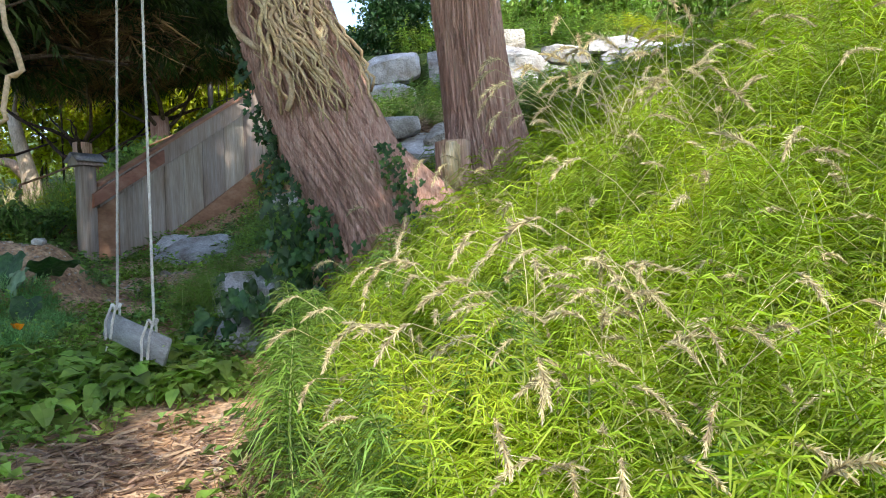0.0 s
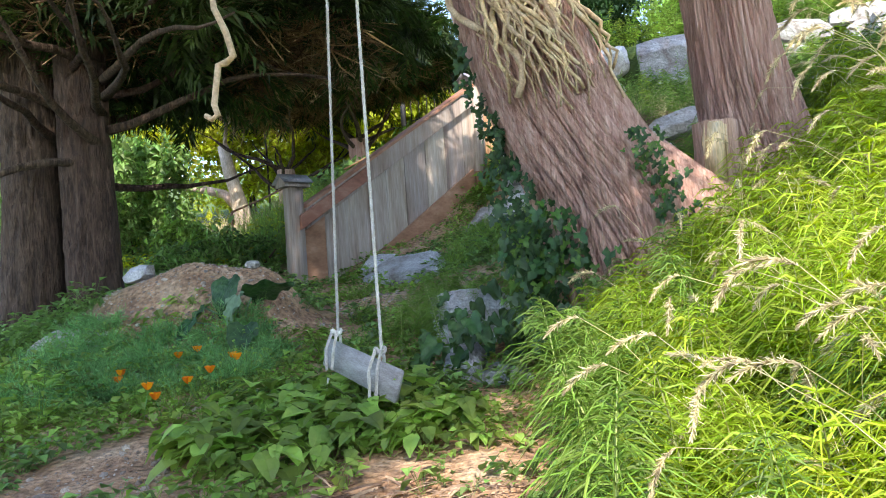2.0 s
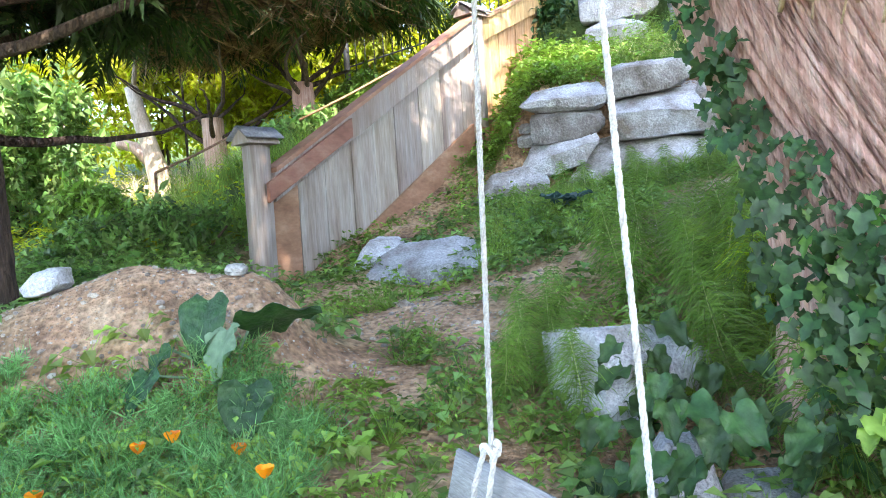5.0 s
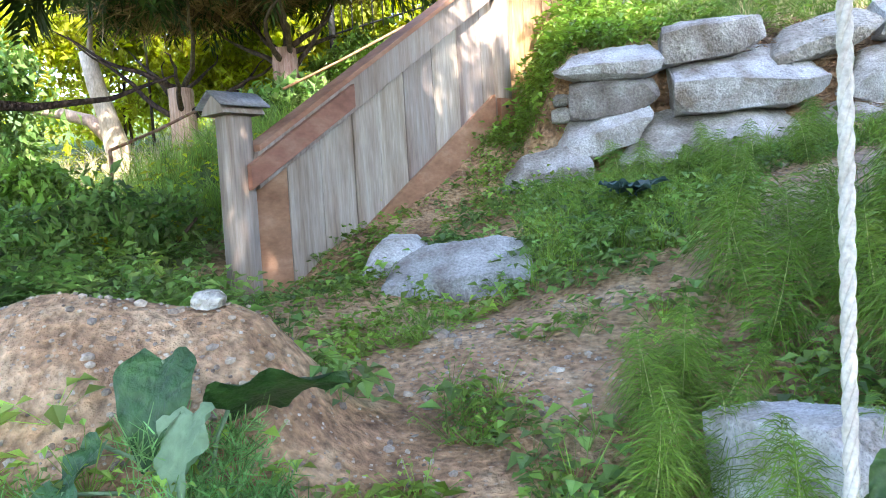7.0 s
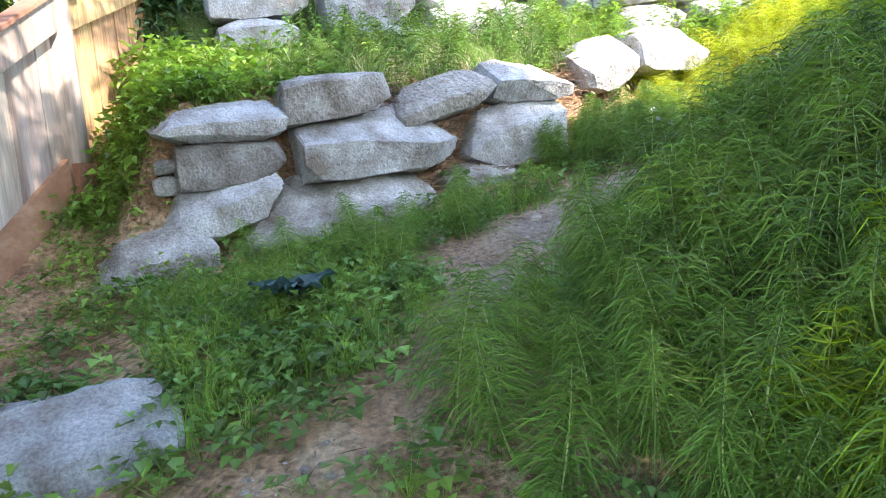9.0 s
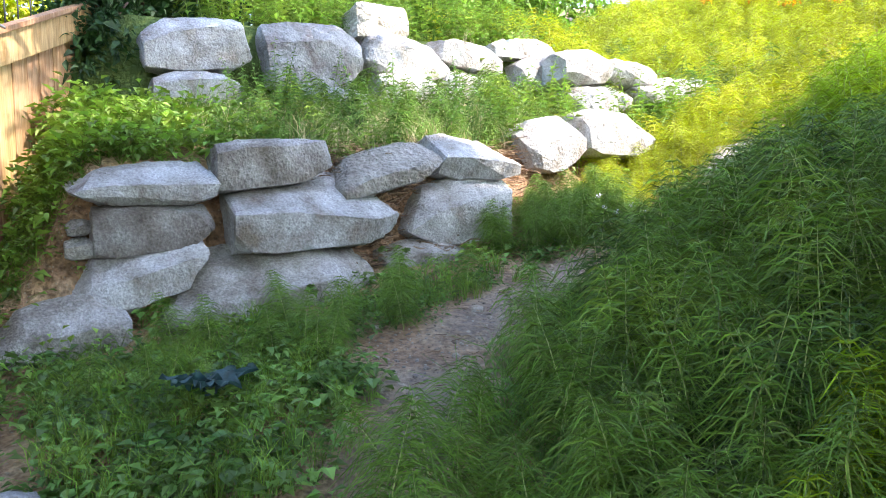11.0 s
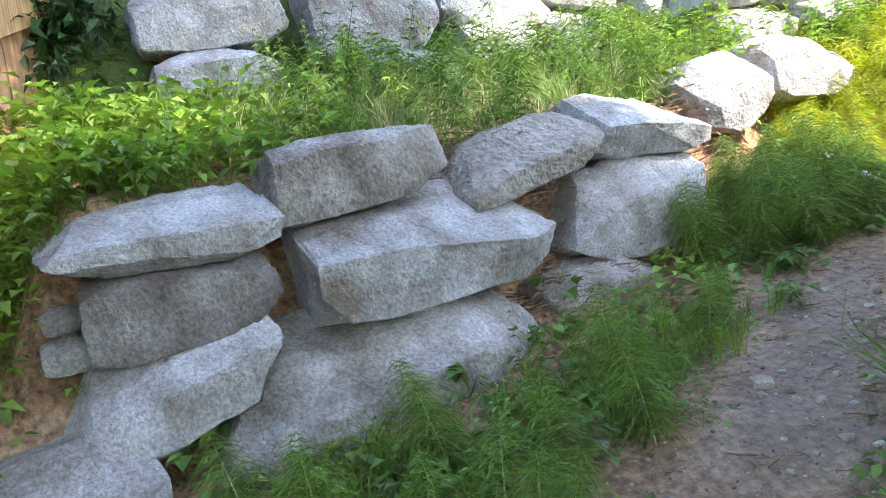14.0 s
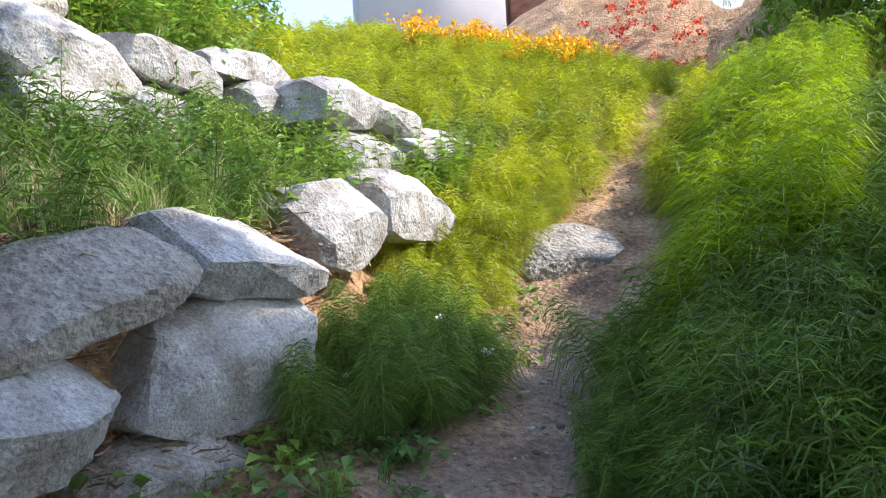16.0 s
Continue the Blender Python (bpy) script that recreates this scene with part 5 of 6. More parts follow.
x, y = spread(420, -3.0, -2.15, 10.9, 12.9, lambda a, b, r: r < 0.12 + 0.8 * smooth(11.9, 12.4, b), 106)
sow("fence_weeds", TALL_HERBS, x, y, LIME, "yellow-green creeping weeds on the slope beside the fence", "weeds", (0.4, 0.9), 9)
x, y = spread(420, -5.4, -3.0, 5.3, 7.2, lambda a, b, r: (np.hypot((a + 4.2) / 1.1, (b - 6.35) / 0.8) < 1.1) & ~bare(a, b, r * 0.5), 107)
sow("poppy_foliage", FEATHERS, x, y, FEATHERY, "feathery blue-green poppy foliage beside the soil heap", "foliage", (0.6, 1.1), 10)
x, y = spread(480, -5.6, -2.2, 5.2, 7.3, lambda a, b, r: (np.hypot((a + 4.0) / 1.25, (b - 6.2) / 0.8) < 1.1) | ((a > -3.2) & (b > 5.8) & (r < 0.5)), 117)
sow("ground_cover", HERBS + SMALL_HERBS, x, y, LIME, "lush low green weeds round the poppies", "weeds", (0.8, 1.5), 18)
x, y = spread(230, -3.0, -1.3, 4.4, 6.2, lambda a, b, r: (np.hypot((a + 2.2) / 0.6, (b - 5.2) / 0.75) < 1) | (np.hypot((a + 1.75) / 0.4, (b - 5.2) / 0.5) < 1), 108)
sow("broad_leaf_weeds", BROAD, x, y, LIME, "broad heart-shaped green leaves under the swing", "weeds", (0.7, 1.3), 11)
x, y = spread(240, -6.2, -4.0, 4.4, 6.4, lambda a, b, r: r < 0.9, 109)
sow("tall_weeds", TALL_HERBS + BROAD, x, y, LIME, "leafy green weeds at the garden's edge", "weeds", (0.6, 1.1), 12)
x, y = spread(260, -6.5, -4.2, 6.9, 10.0, lambda a, b, r: ~bare(a, b, r), 110)
sow("tall_weeds", TALL_HERBS, x, y, HERB, "dark leafy weeds behind the soil heap", "weeds", (0.6, 1.3), 13)
x, y = spread(1700, -1.0, 5.4, 0.8, 7.8, lambda a, b, r: (beyond_foot(a, b) > 0) & (walk_line(a, b) > 0.4) & off_trunks(a, b), 111)
sow("bank_undergrowth", GRASS + HERBS, x, y, HERB, "short bright grass and weeds under the horsetails", "weeds", (0.8, 1.5), 14)
x, y = spread(420, -1.9, 0.9, 8.6, 10.2, lambda a, b, r: (beyond_foot(a, b) > -0.4) & (on_track(a, b) > 0.3), 112)
sow("dark_grass", TALL_GRASS, x, y, HERB, "tangled dark grass at the shaded foot of the bank", "grass", (0.5, 0.9), 15, 0.4)

# ---- pebbles and mulch ----


def pebble_template(seed):
    rng = random.Random(seed)
    bm = bmesh.new()
    bmesh.ops.create_icosphere(bm, subdivisions=1, radius=0.5)
    v = np.array([tuple(q.co) for q in bm.verts]) * np.array([1, rng.uniform(0.6, 0.9), rng.uniform(0.4, 0.7)])
    v *= np.array([[rng.uniform(0.8, 1.15)] for _ in v])
    f = np.array([[q.index for q in g.verts] for g in bm.faces])
    bm.free()
    return v, f


PEBBLES = [pebble_template(i) for i in range(4)]
x, y = spread(9000, -6.0, 6.0, 3.2, 12.0, lambda a, b, r: bare(a, b, r * 0.6), 120)
sow("pebbles", PEBBLES, x, y, PEBBLE, "small rounded pebbles strewn over bare soil", "pebbles", (0.012, 0.06), 20, 0.2, 0.0)
x, y = spread(26000, -5.6, 3.4, 4.0, 11.6, lambda a, b, r: bare(a, b, r * 0.5) & (r < 0.8), 127)
sow("grit", PEBBLES, x, y, PEBBLE, "coarse grit and crumbs of soil on bare ground", "grit", (0.008, 0.024), 38, 0.2, 0.0)
x, y = spread(130, -5.5, 2.0, 4.0, 11.3, lambda a, b, r: bare(a, b, r), 121)
for i, (px, py) in enumerate(zip(x[:60], y[:60])):
    s = 0.04 + 0.06 * ((i * 37 % 11) / 11)
    ob = part("stone", rock(s, s * 0.8, s * 0.6, 200 + i, 0.012, cuts=4), PEBBLE, smoothed=False)
    ob.matrix_basis = pose(px, py, ground_z(px, py) + s * 0.12, 0, 0, i * 50)
    tagged(ob, "fist-sized grey-brown stone lying on the soil", "stone", "loose stones on the soil")


def twig_template(seed):
    rng = np.random.default_rng(seed)
    pieces = []
    for _ in range(10):
        a = rng.uniform(0, 6.28)
        p = rng.normal(0, 0.07, 3) * np.array([1, 1, 0]) + np.array([0, 0, rng.uniform(0.004, 0.02)])
        d = np.array([math.cos(a), math.sin(a), rng.uniform(-0.08, 0.08)]) * rng.uniform(0.05, 0.14)
        pieces.append(ribbon([p - d / 2, p + rng.normal(0, 0.006, 3), p + d / 2], [0.006, 0.009, 0.004], rng.normal(size=3) + np.array([0, 0, 1])))
    return joined(pieces)


TWIGS = [twig_template(i) for i in range(4)]
x, y = spread(420, -1.95, -0.7, 3.2, 4.5, lambda a, b, r: np.hypot((a + 1.3) / 0.7, (b - 3.85) / 0.6) < 1, 122)
sow("mulch", TWIGS, x, y, MULCH, "dry brown straw and bark mulch on the ground", "mulch", (0.7, 1.4), 21)
x, y = spread(1000, -0.9, 1.7, 11.75, 12.5, lambda a, b, r: r < 0.9, 123)
sow("pine_litter", TWIGS, x, y, MULCH, "reddish dry conifer litter on top of the boulders' terrace", "litter", (0.6, 1.3), 22, 0.2, -0.02)
x, y = spread(700, -3.4, 1.8, 7.0, 11.4, lambda a, b, r: bare(a, b, r), 124)
sow("twigs", TWIGS, x, y, MULCH, "scattered dry twigs and leaf stems on the soil", "litter", (0.4, 0.9), 23)

# ---- poppies ----


def poppy(place, tall, seed):
    rng = random.Random(seed)
    x, y = place
    top = empty("poppy", (x, y, ground_z(x, y)))
    tagged(top, "open orange poppy on a thin green stalk", "flower", "orange poppies by the soil heap")
    lean = Vector((rng.uniform(-0.05, 0.05), rng.uniform(-0.08, 0.0), tall))
    part("stalk", tube([(0, 0, 0), lean * 0.6, lean], 0.0025, 5), FEATHERY, top)
    for i in range(4):
        a = i * 1.57 + rng.uniform(-0.2, 0.2)
        bm = bmesh.new()
        rows = []
        for r, z in ((0.0, 0.0), (0.016, 0.012), (0.028, 0.03), (0.034, 0.042)):
            rows.append([bm.verts.new(lean + Vector((math.cos(a + q) * r, math.sin(a + q) * r, z + 0.004 * math.sin(9 * q)))) for q in (-0.85, -0.4, 0, 0.4, 0.85)])
        for p, q in zip(rows, rows[1:]):
            for j in range(4):
                bm.faces.new((p[j], p[j + 1], q[j + 1], q[j]))
        bmesh.ops.remove_doubles(bm, verts=bm.verts[:], dist=0.0005)
        part("petal", bm, ORANGE, top)


for i, p in enumerate([(-3.97, 5.93), (-3.93, 6.0), (-3.3, 5.3), (-3.2, 5.36), (-3.17, 5.68), (-3.12, 5.74), (-3.35, 6.37), (-3.6, 6.45), (-3.05, 6.0), (-3.75, 6.4)]):
    poppy(p, 0.14 + 0.03 * (i % 3), i)

# ---- tan grass heads ----


def grass_head_meshes(seed, tall, nod):
    rng = np.random.default_rng(seed)
    t = np.linspace(0, 1, 7)
    line = np.stack([nod * t ** 3 * 0.6, 0 * t, tall * (t - 0.12 * nod * t ** 4)], 1)
    stalk = joined([ribbon(line, np.linspace(0.003, 0.002, 7), (0, 1, 0)), ribbon(line, np.linspace(0.003, 0.002, 7), (1, 0, 0.2))])
    way = np.array([0.35 + nod, 0, 1 - nod * 1.3])
    way /= np.linalg.norm(way)
    pieces, p = [], line[-1].copy()
    for i in range(36):
        k = i / 35
        way = way + np.array([0.04 * nod, 0, -0.075 * nod])
        way /= np.linalg.norm(way)
        p = p + way * 0.0042
        for _ in range(5):
            q = way * 0.016 + rng.normal(0, 0.008 * math.sin(3.0 * k + 0.15) + 0.002, 3)
            pieces.append(ribbon([p, p + q], [0.004, 0.0012], rng.normal(size=3)))
    return stalk, joined(pieces)


HEADS = []
for i in range(5):
    st, he = grass_head_meshes(i, 0.62 + 0.05 * i, 0.25 + 0.16 * i)
    a, b = sheet("stalk", *st, DRY_GRASS), sheet("seed_head", *he, DRY_GRASS)
    HEADS.append((a.data, b.data))
    bpy.data.objects.remove(a), bpy.data.objects.remove(b)


def grass_head(px, py, rng, label, group, size):
    a, b = rng.choice(HEADS)
    ob = tagged(new("grass_stem", a), label, "grass", group)
    part_b = new("seed_head", b)
    part_b.parent = ob
    ob.matrix_basis = pose(px, py, ground_z(px, py), rng.gauss(0, 8), rng.gauss(0, 8), rng.uniform(0, 360)) @ Matrix.Scale(size, 4)


rng_h = random.Random(8)
x, y = spread(760, -0.4, 4.4, 1.5, 7.6, lambda a, b, r: (beyond_foot(a, b) > 0.15) & (walk_line(a, b) > 1.5) & off_trunks(a, b), 130)
for px, py in zip(x[:110], y[:110]):
    grass_head(px, py, rng_h, "tan nodding grass head above the horsetails", "tan grass heads on the bank", rng_h.uniform(0.9, 1.25))
for cx, cy, n, s in ((1.2, 5.35, 45, 1.3), (2.85, 5.9, 34, 1.25), (0.35, 3.5, 30, 0.8)):
    for _ in range(n):
        grass_head(cx + rng_h.gauss(0, 0.16), cy + rng_h.gauss(0, 0.16), rng_h, "tall bleached dry grass stem in a clump", "dry grass clumps on the bank", s * rng_h.uniform(0.8, 1.2))

x, y = spread(220, -0.6, 0.9, 2.1, 3.6, lambda a, b, r: (beyond_foot(a, b) > 0.05) & (walk_line(a, b) > 0.9), 132)
for px, py in zip(x[:95], y[:95]):
    grass_head(px, py, rng_h, "tan grass head at the bank's foot", "tan grass heads on the bank", rng_h.uniform(0.75, 1.05))
head_templates = [joined(grass_head_meshes(60 + i, 0.6 + 0.06 * i, 0.3 + 0.15 * i)) for i in range(4)]
x, y = spread(900, -0.6, 4.4, 1.4, 7.6, lambda a, b, r: (beyond_foot(a, b) > 0.05) & (walk_line(a, b) > 1.25) & off_trunks(a, b), 131)
sow("dry_grass_heads", head_templates, x[:430], y[:430], DRY_GRASS, "scattered tan seed heads among the horsetails", "grass", (0.8, 1.15), 24, 0.15)

# ---- burdock and bramble ----


def big_leaf(length, width, material, seed, parent, place, turn, pitch, roll=0.0, label=""):
    """A broad leaf with a wavy edge, raised between its veins, on a stalk."""
    rng = random.Random(seed)
    bm = bmesh.new()
    n, m = 14, 10
    grid = []
    for i in range(n + 1):
        t = i / n
        w = width / 2 * (math.sin(math.pi * min(1, 0.06 + 0.94 * t) ** 0.62)) + 0.003
        line = []
        for j in range(m + 1):
            s = 2 * j / m - 1
            rib = 0.010 * math.cos(s * 9 + t * 16) * abs(s) + 0.02 * abs(s) + 0.014 * math.sin(t * 15 + s * 3 + seed) * abs(s) ** 2
            line.append(bm.verts.new((t * length - 0.12 * length * abs(s) * (1 - t), s * w, rib - 0.28 * length * t * t)))
        grid.append(line)
    for a, b in zip(grid, grid[1:]):
        for j in range(m):
            bm.faces.new((a[j], a[j + 1], b[j + 1], b[j]))
    ob = part("leaf", bm, material, parent, label)
    ob.matrix_basis = Matrix.Translation(place) @ pose(0, 0, 0, roll, pitch, turn)
    return ob


bx, by = -3.62, 7.02
burdock = empty("burdock", (bx, by, ground_z(bx, by)))
burdock.location.z -= 0.07
tagged(burdock, "burdock with large crinkled dark leaves on the soil heap", "plant")
for i, (dx, dy, dz, turn, pitch, roll, size, pale) in enumerate([
        (-0.12, 0.06, 0.42, 262, 52, 0, 0.33, 0), (0.02, -0.06, 0.28, 255, 48, 15, 0.27, 1), (0.08, 0.05, 0.26, 8, -24, -30, 0.38, 0), (0.2, -0.3, 0.05, 280, 42, 0, 0.3, 0), (-0.26, -0.08, 0.2, 230, 30, 0, 0.2, 0), (-0.32, -0.2, 0.1, 250, 40, 0, 0.22, 0), (0.0, 0.1, 0.1, 100, -30, 0, 0.2, 0)]):
    big_leaf(size, size * 0.82, BURDOCK_PALE if pale else BURDOCK, i, burdock, (dx, dy, dz), turn, pitch, roll, "pale grey-green leaf underside" if pale else "")
    part("leaf_stalk", tube([(0, 0, -0.05), (dx * 0.6, dy * 0.6, dz * 0.7), (dx, dy, dz)], 0.007, 6), BURDOCK_PALE, burdock)

BRAMBLE_MESHES = []
for i in range(3):
    ob = big_leaf(0.15, 0.115, BRAMBLE if i else LIME, 20 + i, None, (0, 0, 0), 0, 0)
    BRAMBLE_MESHES.append(ob.data)
    bpy.data.objects.remove(ob)
rng = random.Random(41)
places = []
for cx, cy, cz, sx, sz, n in ((-1.32, 6.15, 1.16, 0.2, 0.07, 26), (-1.6, 6.72, 1.2, 0.16, 0.1, 16), (-1.6, 6.5, 0.95, 0.2, 0.08, 16)):
    places += [(cx + rng.gauss(0, sx), cy + rng.gauss(0, 0.15), cz + rng.gauss(0, sz)) for _ in range(n)]
leafy("bramble", "bramble with broad toothed green leaves over stones", "bramble", BRAMBLE_MESHES[1:], places, "leaf", 5, (-0.2, -0.7, 0.8), 0.6, (0.7, 1.2))
rng = random.Random(42)
leafy("bramble", "young yellow-green bramble shoot", "bramble", BRAMBLE_MESHES[:1], [(-1.02 + rng.gauss(0, 0.06), 5.9 + rng.gauss(0, 0.04), 1.2 + rng.gauss(0, 0.05)) for _ in range(9)], "leaf", 6, (-0.1, -0.6, 1), 0.5, (0.5, 0.9))
kx, ky = -1.86, 10.15
kale = empty("kale", (kx, ky, ground_z(kx, ky) + 0.05))
tagged(kale, "small blue-green cabbage plant among the weeds", "plant")
for i in range(9):
    big_leaf(0.24, 0.15, KALE, 60 + i, kale, (0, 0, 0.1 + 0.02 * (i % 4)), i * 41, -35 + 9 * (i % 4), 12 * (i % 3))

# ---- beyond the fence ----
LEAFLETS = [clump_template(70 + i, 20, 0.085, 0.05, 0.16, (-0.6, 1.4), 1, stems=False) for i in range(3)]


def foliage(name, blobs, n, material, label, category, seed, size=1.0, shell=0.5):
    rng = np.random.default_rng(seed)
    p = in_blobs(blobs, n, rng, shell)
    got = []
    for i, t in enumerate(LEAFLETS):
        q = p[i::3]
        k = len(q)
        got.append(scatter(t, q, rng.uniform(0, 6.28, k), rng.uniform(0.7, 1.4, k) * size, rng.normal(0, 0.5, (k, 2))))
    v, f = joined(got)
    return tagged(sheet(name, v, f, material), label, category)


def shrub(centre, radii, n, material, label, seed, size=1.0, count=9, category="shrub", name="shrub"):
    x, y, z = centre
    rng = np.random.default_rng(seed)
    blobs = []
    for _ in range(count):
        d = rng.uniform(-1, 1, 3)
        blobs.append(((x + d[0] * radii[0] * 0.6, y + d[1] * radii[1] * 0.6, z + radii[2] * (0.5 + d[2] * 0.5)), (radii[0] * 0.5, radii[1] * 0.5, radii[2] * 0.5)))
    top = tagged(empty(name), label, category)
    leaves = foliage("foliage", blobs, int(n * 0.75), material, "", "", seed, size)
    leaves.parent = top
    rng = random.Random(seed)
    for _ in range(5):
        px, py = x + rng.uniform(-0.5, 0.5) * radii[0], y + rng.uniform(-0.5, 0.5) * radii[1]
        base = min(ground_z(px, py), z + radii[2] * 0.4) - 0.1
        part("branch", tube([(px, py, base), (px + rng.uniform(-0.1, 0.1), py, z + radii[2] * 0.6), (px + rng.uniform(-0.3, 0.3), py, z + radii[2])], [0.03, 0.022, 0.01], 6), BARK_DARK, top)
    return top


shrub((-10.6, 14.2, 2.4), (1.9, 1.2, 2.2), 1600, HERB, "tall dark green clipped hedge", 201, 1.2, 14, "hedge", "hedge")
shrub((-12.5, 13.2, 2.0), (1.9, 1.2, 2.4), 1200, HERB, "tall dark green clipped hedge", 202, 1.3, 12, "hedge", "hedge")
shrub((-7.75, 12.6, 1.7), (0.55, 0.4, 0.75), 700, LIME, "rounded bright green creeper mound", 203, 0.9)
shrub((-5.6, 10.9, 1.6), (0.7, 0.4, 0.5), 700, HERB, "low dark shrub behind the fence post", 204, 0.8)
shrub((-6.7, 10.6, 1.5), (0.7, 0.4, 0.45), 600, HERB, "low dark shrub behind the soil heap", 205, 0.8)
shrub((-5.6, 14.2, 2.8), (1.0, 0.5, 0.5), 700, HERB, "dark rounded shrub beyond the fence", 206, 1.0)
shrub((-4.2, 16.5, 3.6), (1.6, 0.6, 0.7), 900, LIME, "green shrub under the garden trees", 207, 1.1)
# Hillside sunshine is put into the yellow colour of these four shrubs.
shrub((-9.2, 18.5, 4.2), (2.4, 0.8, 1.4), 1300, SUNLIT_GREEN, "sunlit yellow-green shrub on the hillside", 208, 1.4)
shrub((-6.0, 20.5, 4.9), (2.4, 0.8, 1.5), 1300, SUNLIT_GREEN, "sunlit yellow-green shrub on the hillside", 209, 1.5)
shrub((-12.8, 17.5, 3.9), (2.0, 0.9, 1.6), 900, SUNLIT_GREEN, "sunlit yellow-green shrub on the hillside", 210, 1.5)
shrub((-2.2, 21.5, 5.4), (2.4, 0.8, 1.5), 1000, SUNLIT_GREEN, "sunlit green shrub on the hillside", 211, 1.5)
shrub((-0.95, 14.5, 5.0), (0.8, 0.5, 1.1), 700, IVY, "dark ivy bush above the upper wall", 215, 0.9)
shrub((-1.75, 14.0, 4.3), (0.45, 0.4, 0.8), 420, IVY, "dark ivy bush at the fence's upper end", 216, 0.8)
shrub((2.2, 16.5, 5.6), (2.2, 0.8, 0.9), 900, LIME, "sunlit leafy shrub above the upper wall", 217, 1.1)
shrub((6.0, 18.0, 6.0), (2.6, 0.9, 1.2), 800, LIME, "sunlit leafy shrub above the path", 218, 1.2)
shrub((11.5, 9.4, 6.4), (2.4, 1.6, 2.0), 1100, LIME, "sunlit yellow-green shrub at the top of the bank", 219, 1.3, 14)
shrub((9.5, 6.5, 6.0), (2.6, 1.8, 1.8), 900, LIME, "sunlit yellow-green shrub at the top of the bank", 221, 1.3, 14)
# Hedge row added out of view to the south; it cuts low sky light.
for i in range(6):
    shrub((-9.0 + 3.8 * i, -7.5 + 0.4 * (i % 2), -0.6), (2.5, 1.1, 3.3), 1500, IVY, "unseen dark hedge added to block low sky light", 230 + i, 2.6, 12, "hedge", "hedge")
# The far weeds share that sunlit colour.
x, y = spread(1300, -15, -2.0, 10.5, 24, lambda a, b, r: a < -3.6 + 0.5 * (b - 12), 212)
sow("far_weeds", FAR_HERBS, x, y, SUNLIT_GREEN, "sunlit weeds on the hillside beyond the fence", "weeds", (0.5, 1.1), 30)
x, y = spread(500, -9.5, -5.0, 14.5, 20, lambda a, b, r: r < 0.8, 213)
sow("pale_reeds", TALL_GRASS, x, y, DRY_GRASS, "pale upright dry stems on the hillside", "grass", (0.7, 1.3), 31, 0.05)
x, y = spread(220, -6.6, -4.9, 11.0, 13.5, lambda a, b, r: r < 0.9, 214)
sow("grass", TALL_GRASS, x, y, LIME, "tall sunlit grass beyond the fence post", "grass", (0.8, 1.5), 32)

birch = empty("bare_tree", (-8.65, 16.2, 0))
tagged(birch, "pale bare lopped tree with one arm, beyond the fence", "tree")
z = ground_z(-8.65, 16.2) - 0.2
part("trunk", tube([(0, 0, z), (0.0, 0, 2.9), (-0.05, 0, 3.3), (-0.15, 0, 3.7), (-0.3, 0, 4.2), (-0.42, 0, 4.75)], [0.22, 0.17, 0.19, 0.15, 0.14, 0.12], 12), BARK_PALE, birch)
part("limb", tube([(-0.1, 0, 3.35), (-0.45, 0, 3.72), (-0.9, 0, 3.85), (-1.5, 0, 4.0), (-2.1, 0, 4.35)], [0.11, 0.1, 0.09, 0.08, 0.04], 9), BARK_PALE, birch)
part("limb", tube([(0.0, 0, 2.95), (-0.28, -0.05, 2.98)], [0.07, 0.06], 8), BARK_PALE, birch)
part("limb", tube([(-0.38, 0, 4.7), (-0.3, 0, 5.3), (-0.35, 0, 5.9)], [0.05, 0.03, 0.02], 7), BARK_PALE, birch)


def garden_tree(x, y, tall, spread_m, seed, n):
    tree = empty("garden_tree", (0, 0, 0))
    tagged(tree, "small tree with forking limbs and a flat dark crown", "tree", "flat-crowned trees beyond the fence")
    z = ground_z(x, y) - 0.2
    v, f = trunk_mesh([(x, y, z), (x, y, z + 0.6), (x - 0.03, y, z + tall * 0.55)], [0.27, 0.2, 0.19], 30, 7, seed, 0.03)
    sheet("trunk", v, f, BARK, tree, True)
    rng = random.Random(seed)
    for i in range(9):
        a = i * 0.7 + rng.uniform(-0.2, 0.2)
        limb(tree, (x, y, z + tall * rng.uniform(0.35, 0.55)), (math.cos(a), math.sin(a), 0.75), tall * 0.8, 0.05, int(seed * 10) + i, BARK_DARK, 0.3)
    crown("crown", tree, clumps((x, y, z + tall + 0.62), (spread_m, spread_m * 0.8, 0.4), 22, int(seed) + 50, 0.75), int(n * 0.5), int(seed) + 60, 1.25)
    twig_layer(tree, (x, y, z + tall * 0.98), (spread_m * 0.85, spread_m * 0.7, 0.16), 300, int(seed) + 70)


garden_tree(-5.9, 16.0, 2.1, 2.1, 2.0, 2600)
garden_tree(-7.6, 16.2, 2.6, 1.7, 7.0, 1900)

stair_rail = tagged(empty("stair_rail"), "rusty thin iron handrail with curled ends", "handrail")
part("rail", tube([(-6.75, 12.4, 2.85), (-6.5, 13.0, 3.1), (-6.25, 13.7, 3.42), (-6.15, 13.95, 3.44), (-6.1, 14.0, 3.4)], 0.018, 8), RUST, stair_rail)
for px, py, top in ((-6.75, 12.4, 2.85), (-6.2, 13.85, 3.43)):
    part("rail_post", tube([(px, py, ground_z(px, py) - 0.1), (px, py, top)], 0.02, 8), RUST, stair_rail)
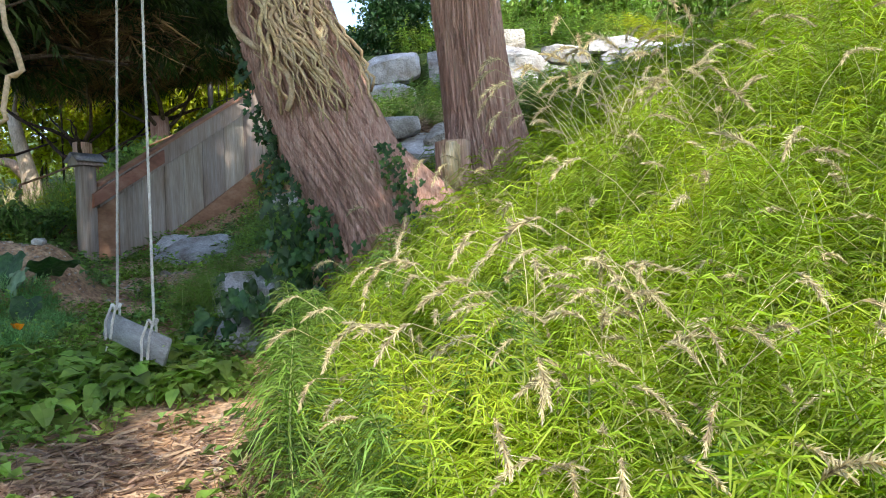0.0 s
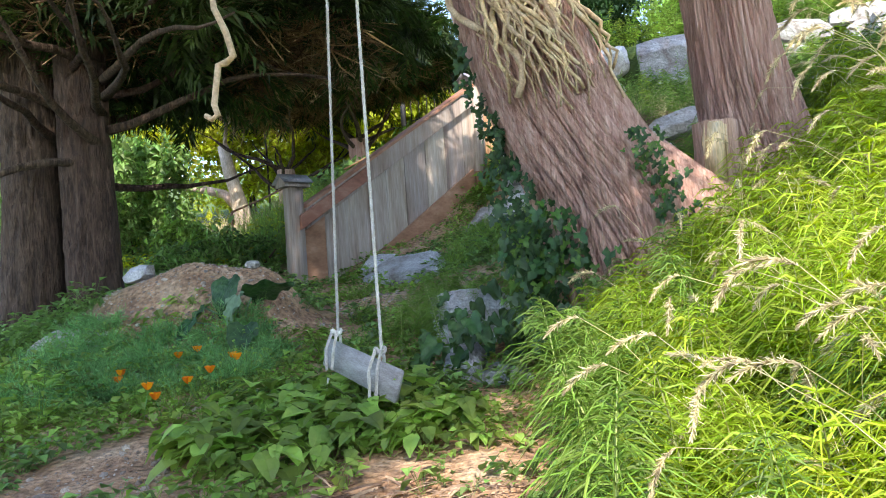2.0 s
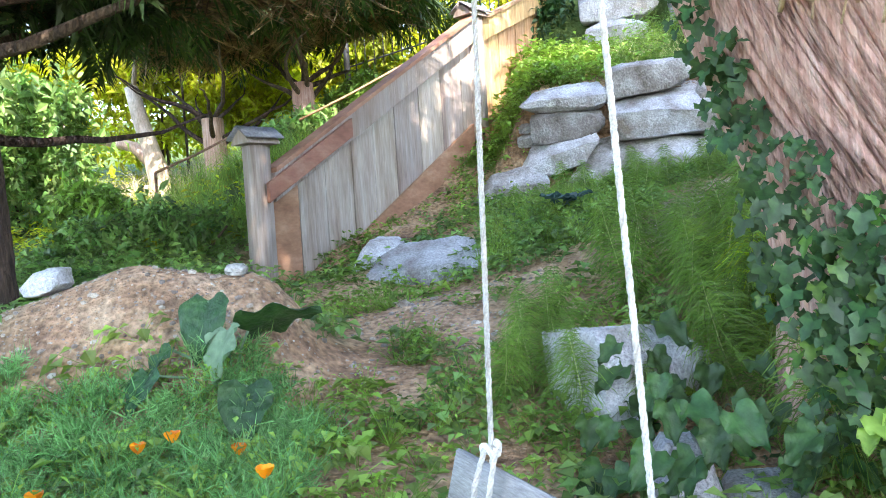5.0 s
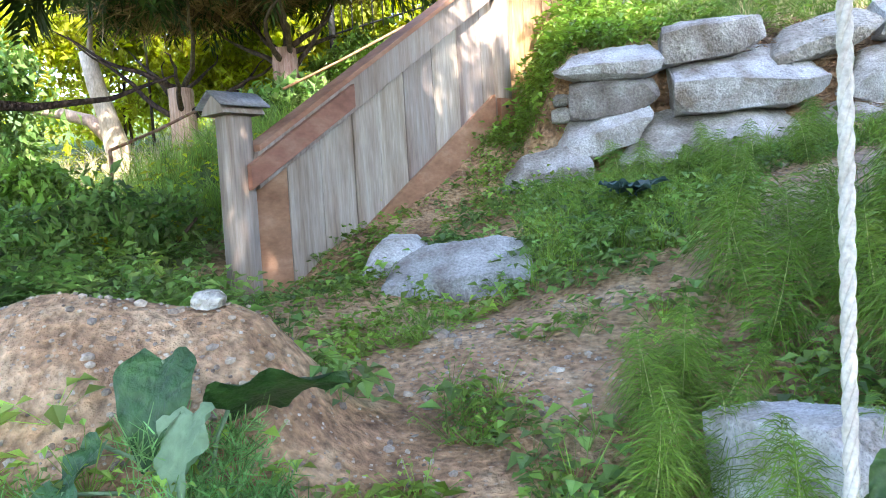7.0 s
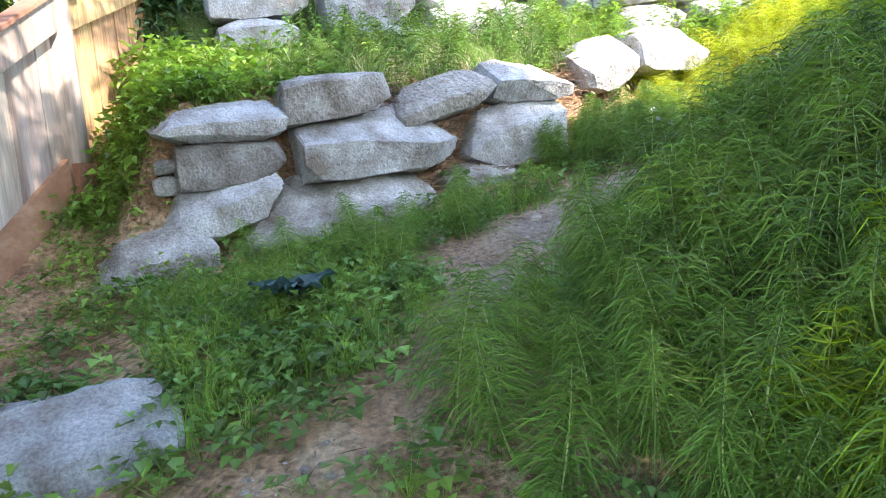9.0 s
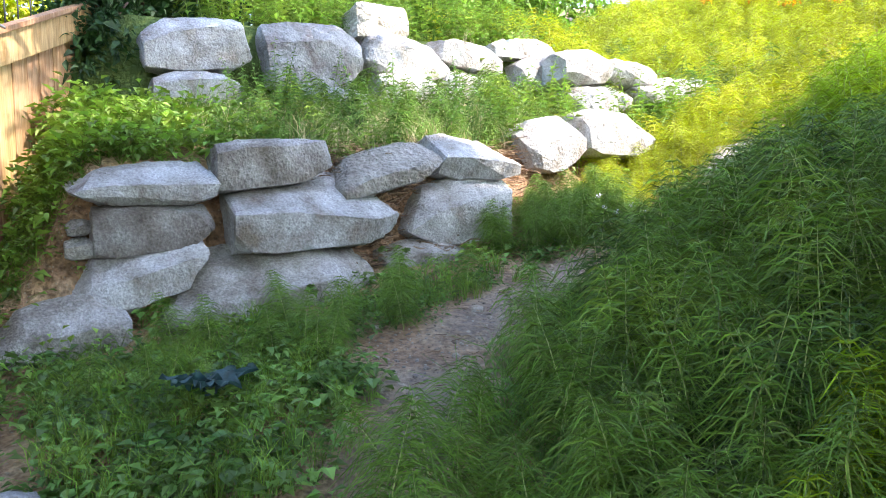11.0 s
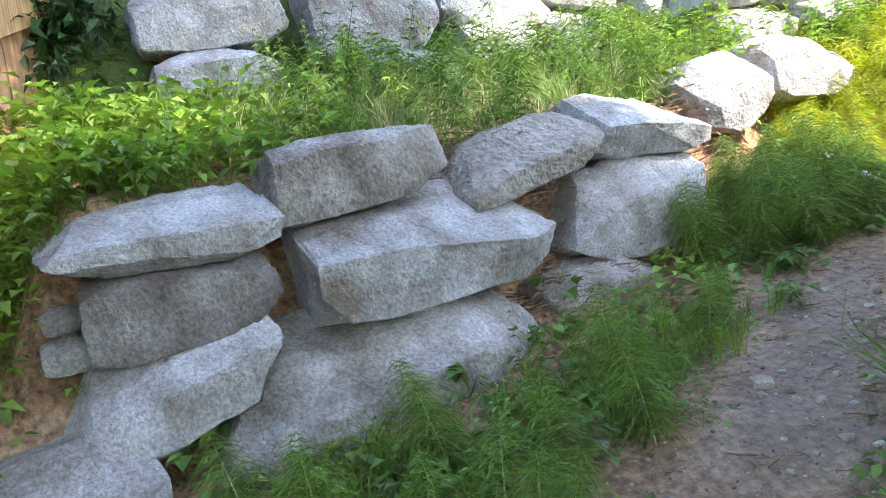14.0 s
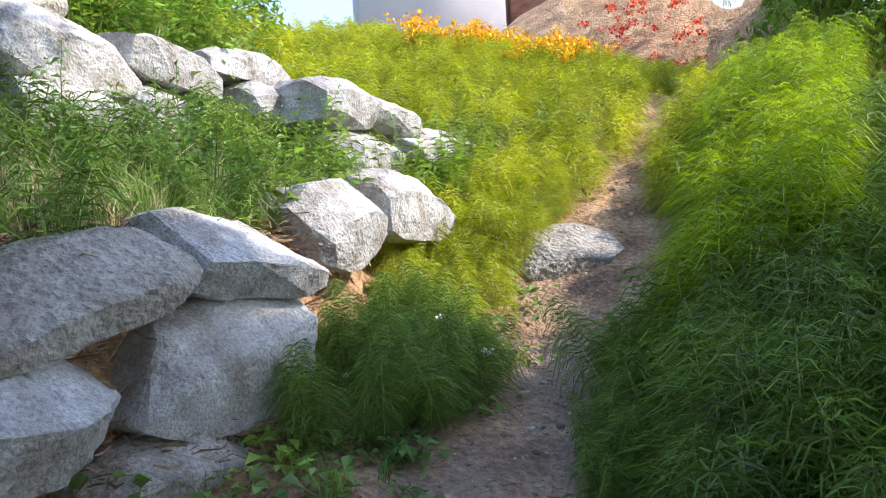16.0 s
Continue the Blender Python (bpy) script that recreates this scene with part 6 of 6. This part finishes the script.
part("rail_upper", tube([(-5.2, 13.4, 3.5), (-4.6, 13.8, 3.85), (-3.9, 14.3, 4.3)], 0.016, 8), RUST, stair_rail)

iron_fence = tagged(empty("iron_fence"), "black iron picket fence up on the hillside", "fence")
for i in range(34):
    px = -6.0 + 0.19 * i
    py, low = 19.5 + 0.05 * i, 5.35 + 0.055 * i
    part("picket", tube([(px, py, low), (px, py, low + 1.15)], 0.014, 6), IRON, iron_fence)
for dz in (0.12, 1.0):
    part("fence_rail", tube([(-6.0, 19.5, 5.35 + dz), (0.4, 21.2, 7.2 + dz)], 0.02, 6), IRON, iron_fence)
for i in (0, 14, 28):
    px, py, low = -6.0 + 0.19 * i, 19.5 + 0.05 * i, 5.0 + 0.055 * i
    part("fence_post", box(0.11, 0.11, 1.7, 0.01, (px, py, low + 0.75)), IRON, iron_fence)

tx, ty = -6.55, 11.4
plastic = tagged(empty("plastic_sheet", (tx, ty, ground_z(tx, ty))), "crumpled pale blue plastic sheet lying on weeds", "sheet")
for i, (dx, dz, turn) in enumerate(((0, 0.14, 20), (0.2, 0.16, -25))):
    bm = bmesh.new()
    bmesh.ops.create_grid(bm, x_segments=8, y_segments=6, size=0.5)
    for q in bm.verts:
        q.co = Vector((q.co.x * 0.5, q.co.y * 0.42, 0.05 * noise.noise(q.co * 5 + Vector((i, 0, 0)))))
    bmesh.ops.solidify(bm, geom=bm.faces[:], thickness=0.012)
    ob = part("fold", bm, TARP, plastic)
    ob.matrix_basis = pose(dx, 0, dz, 40, turn, 30 * i)

# ---- the hillside at the path's end ----
x, y = spread(620, 7.5, 12.4, 11.6, 15.2, lambda a, b, r: on_track(a, b) > 0.4, 220)
FLOWERS = [clump_template(80 + i, 12, 0.055, 0.045, 0.12, (-0.8, 1.0), 1) for i in range(2)]


def blooms(name, x, y, lift, material, label, seed):
    rng = np.random.default_rng(seed)
    q = np.stack([x, y, height(x, y) + lift * rng.uniform(0.7, 1.2, len(x))], 1)
    v, f = joined([scatter(t, q[i::2], rng.uniform(0, 6.28, len(q[i::2])), rng.uniform(0.6, 1.2, len(q[i::2])), rng.normal(0, 0.3, (len(q[i::2]), 2))) for i, t in enumerate(FLOWERS)])
    return tagged(sheet(name, v, f, material), label, "flowers", kind="stuff")


k = (x < 10.6) & (y > 12.5) & (patchy(x * 1.5, y * 1.5) > 0.35)
blooms("orange_flowers", x[k], y[k], 0.5, YELLOW, "mass of yellow-orange flowers on the hillside", 1)
k = (x > 10.7) & (y < 13.6)
blooms("red_flowers", x[k], y[k], 0.3, RED, "cluster of red flowers at the path's end", 2)
x, y = spread(420, 10.2, 13.0, 10.4, 14.0, lambda a, b, r: on_track(a, b) > 0.4, 221)
sow("dry_bank", TALL_GRASS, x, y, DRY_GRASS, "dry brown growth at the path's end", "grass", (0.4, 0.8), 33)
x, y = spread(34, 1.0, 2.4, 10.95, 11.6, lambda a, b, r: r < 0.5, 222)
FLOWERS = [(v * 0.28, f) for v, f in FLOWERS]
blooms("clover_flowers", x, y, 0.3, PALE_PETAL, "small pale pink clover flowers beside the path", 3)

house = tagged(empty("house"), "lavender stuccoed house with a red-brown shed wing", "house")
wall = part("wall", box(3.2, 3.0, 5.0, 0.02), STUCCO, house)
wall.matrix_basis = pose(14.3, 18.4, 9.4, 0, 0, -52)
ob = part("roof", box(3.7, 3.6, 0.25, 0.02), SHINGLE, house)
ob.matrix_basis = pose(14.3, 18.4, 12.03, 0, 0, -52)
wing = part("shed_wall", box(1.9, 2.4, 3.0, 0.02), RAIL, house, "red-brown boarded wall")
wing.matrix_basis = pose(16.3, 16.1, 8.9, 0, 0, -62)
ob = part("shed_roof", box(2.3, 2.9, 0.2, 0.02), SHINGLE, house)
ob.matrix_basis = pose(16.3, 16.1, 10.5, 0, 0, -62)
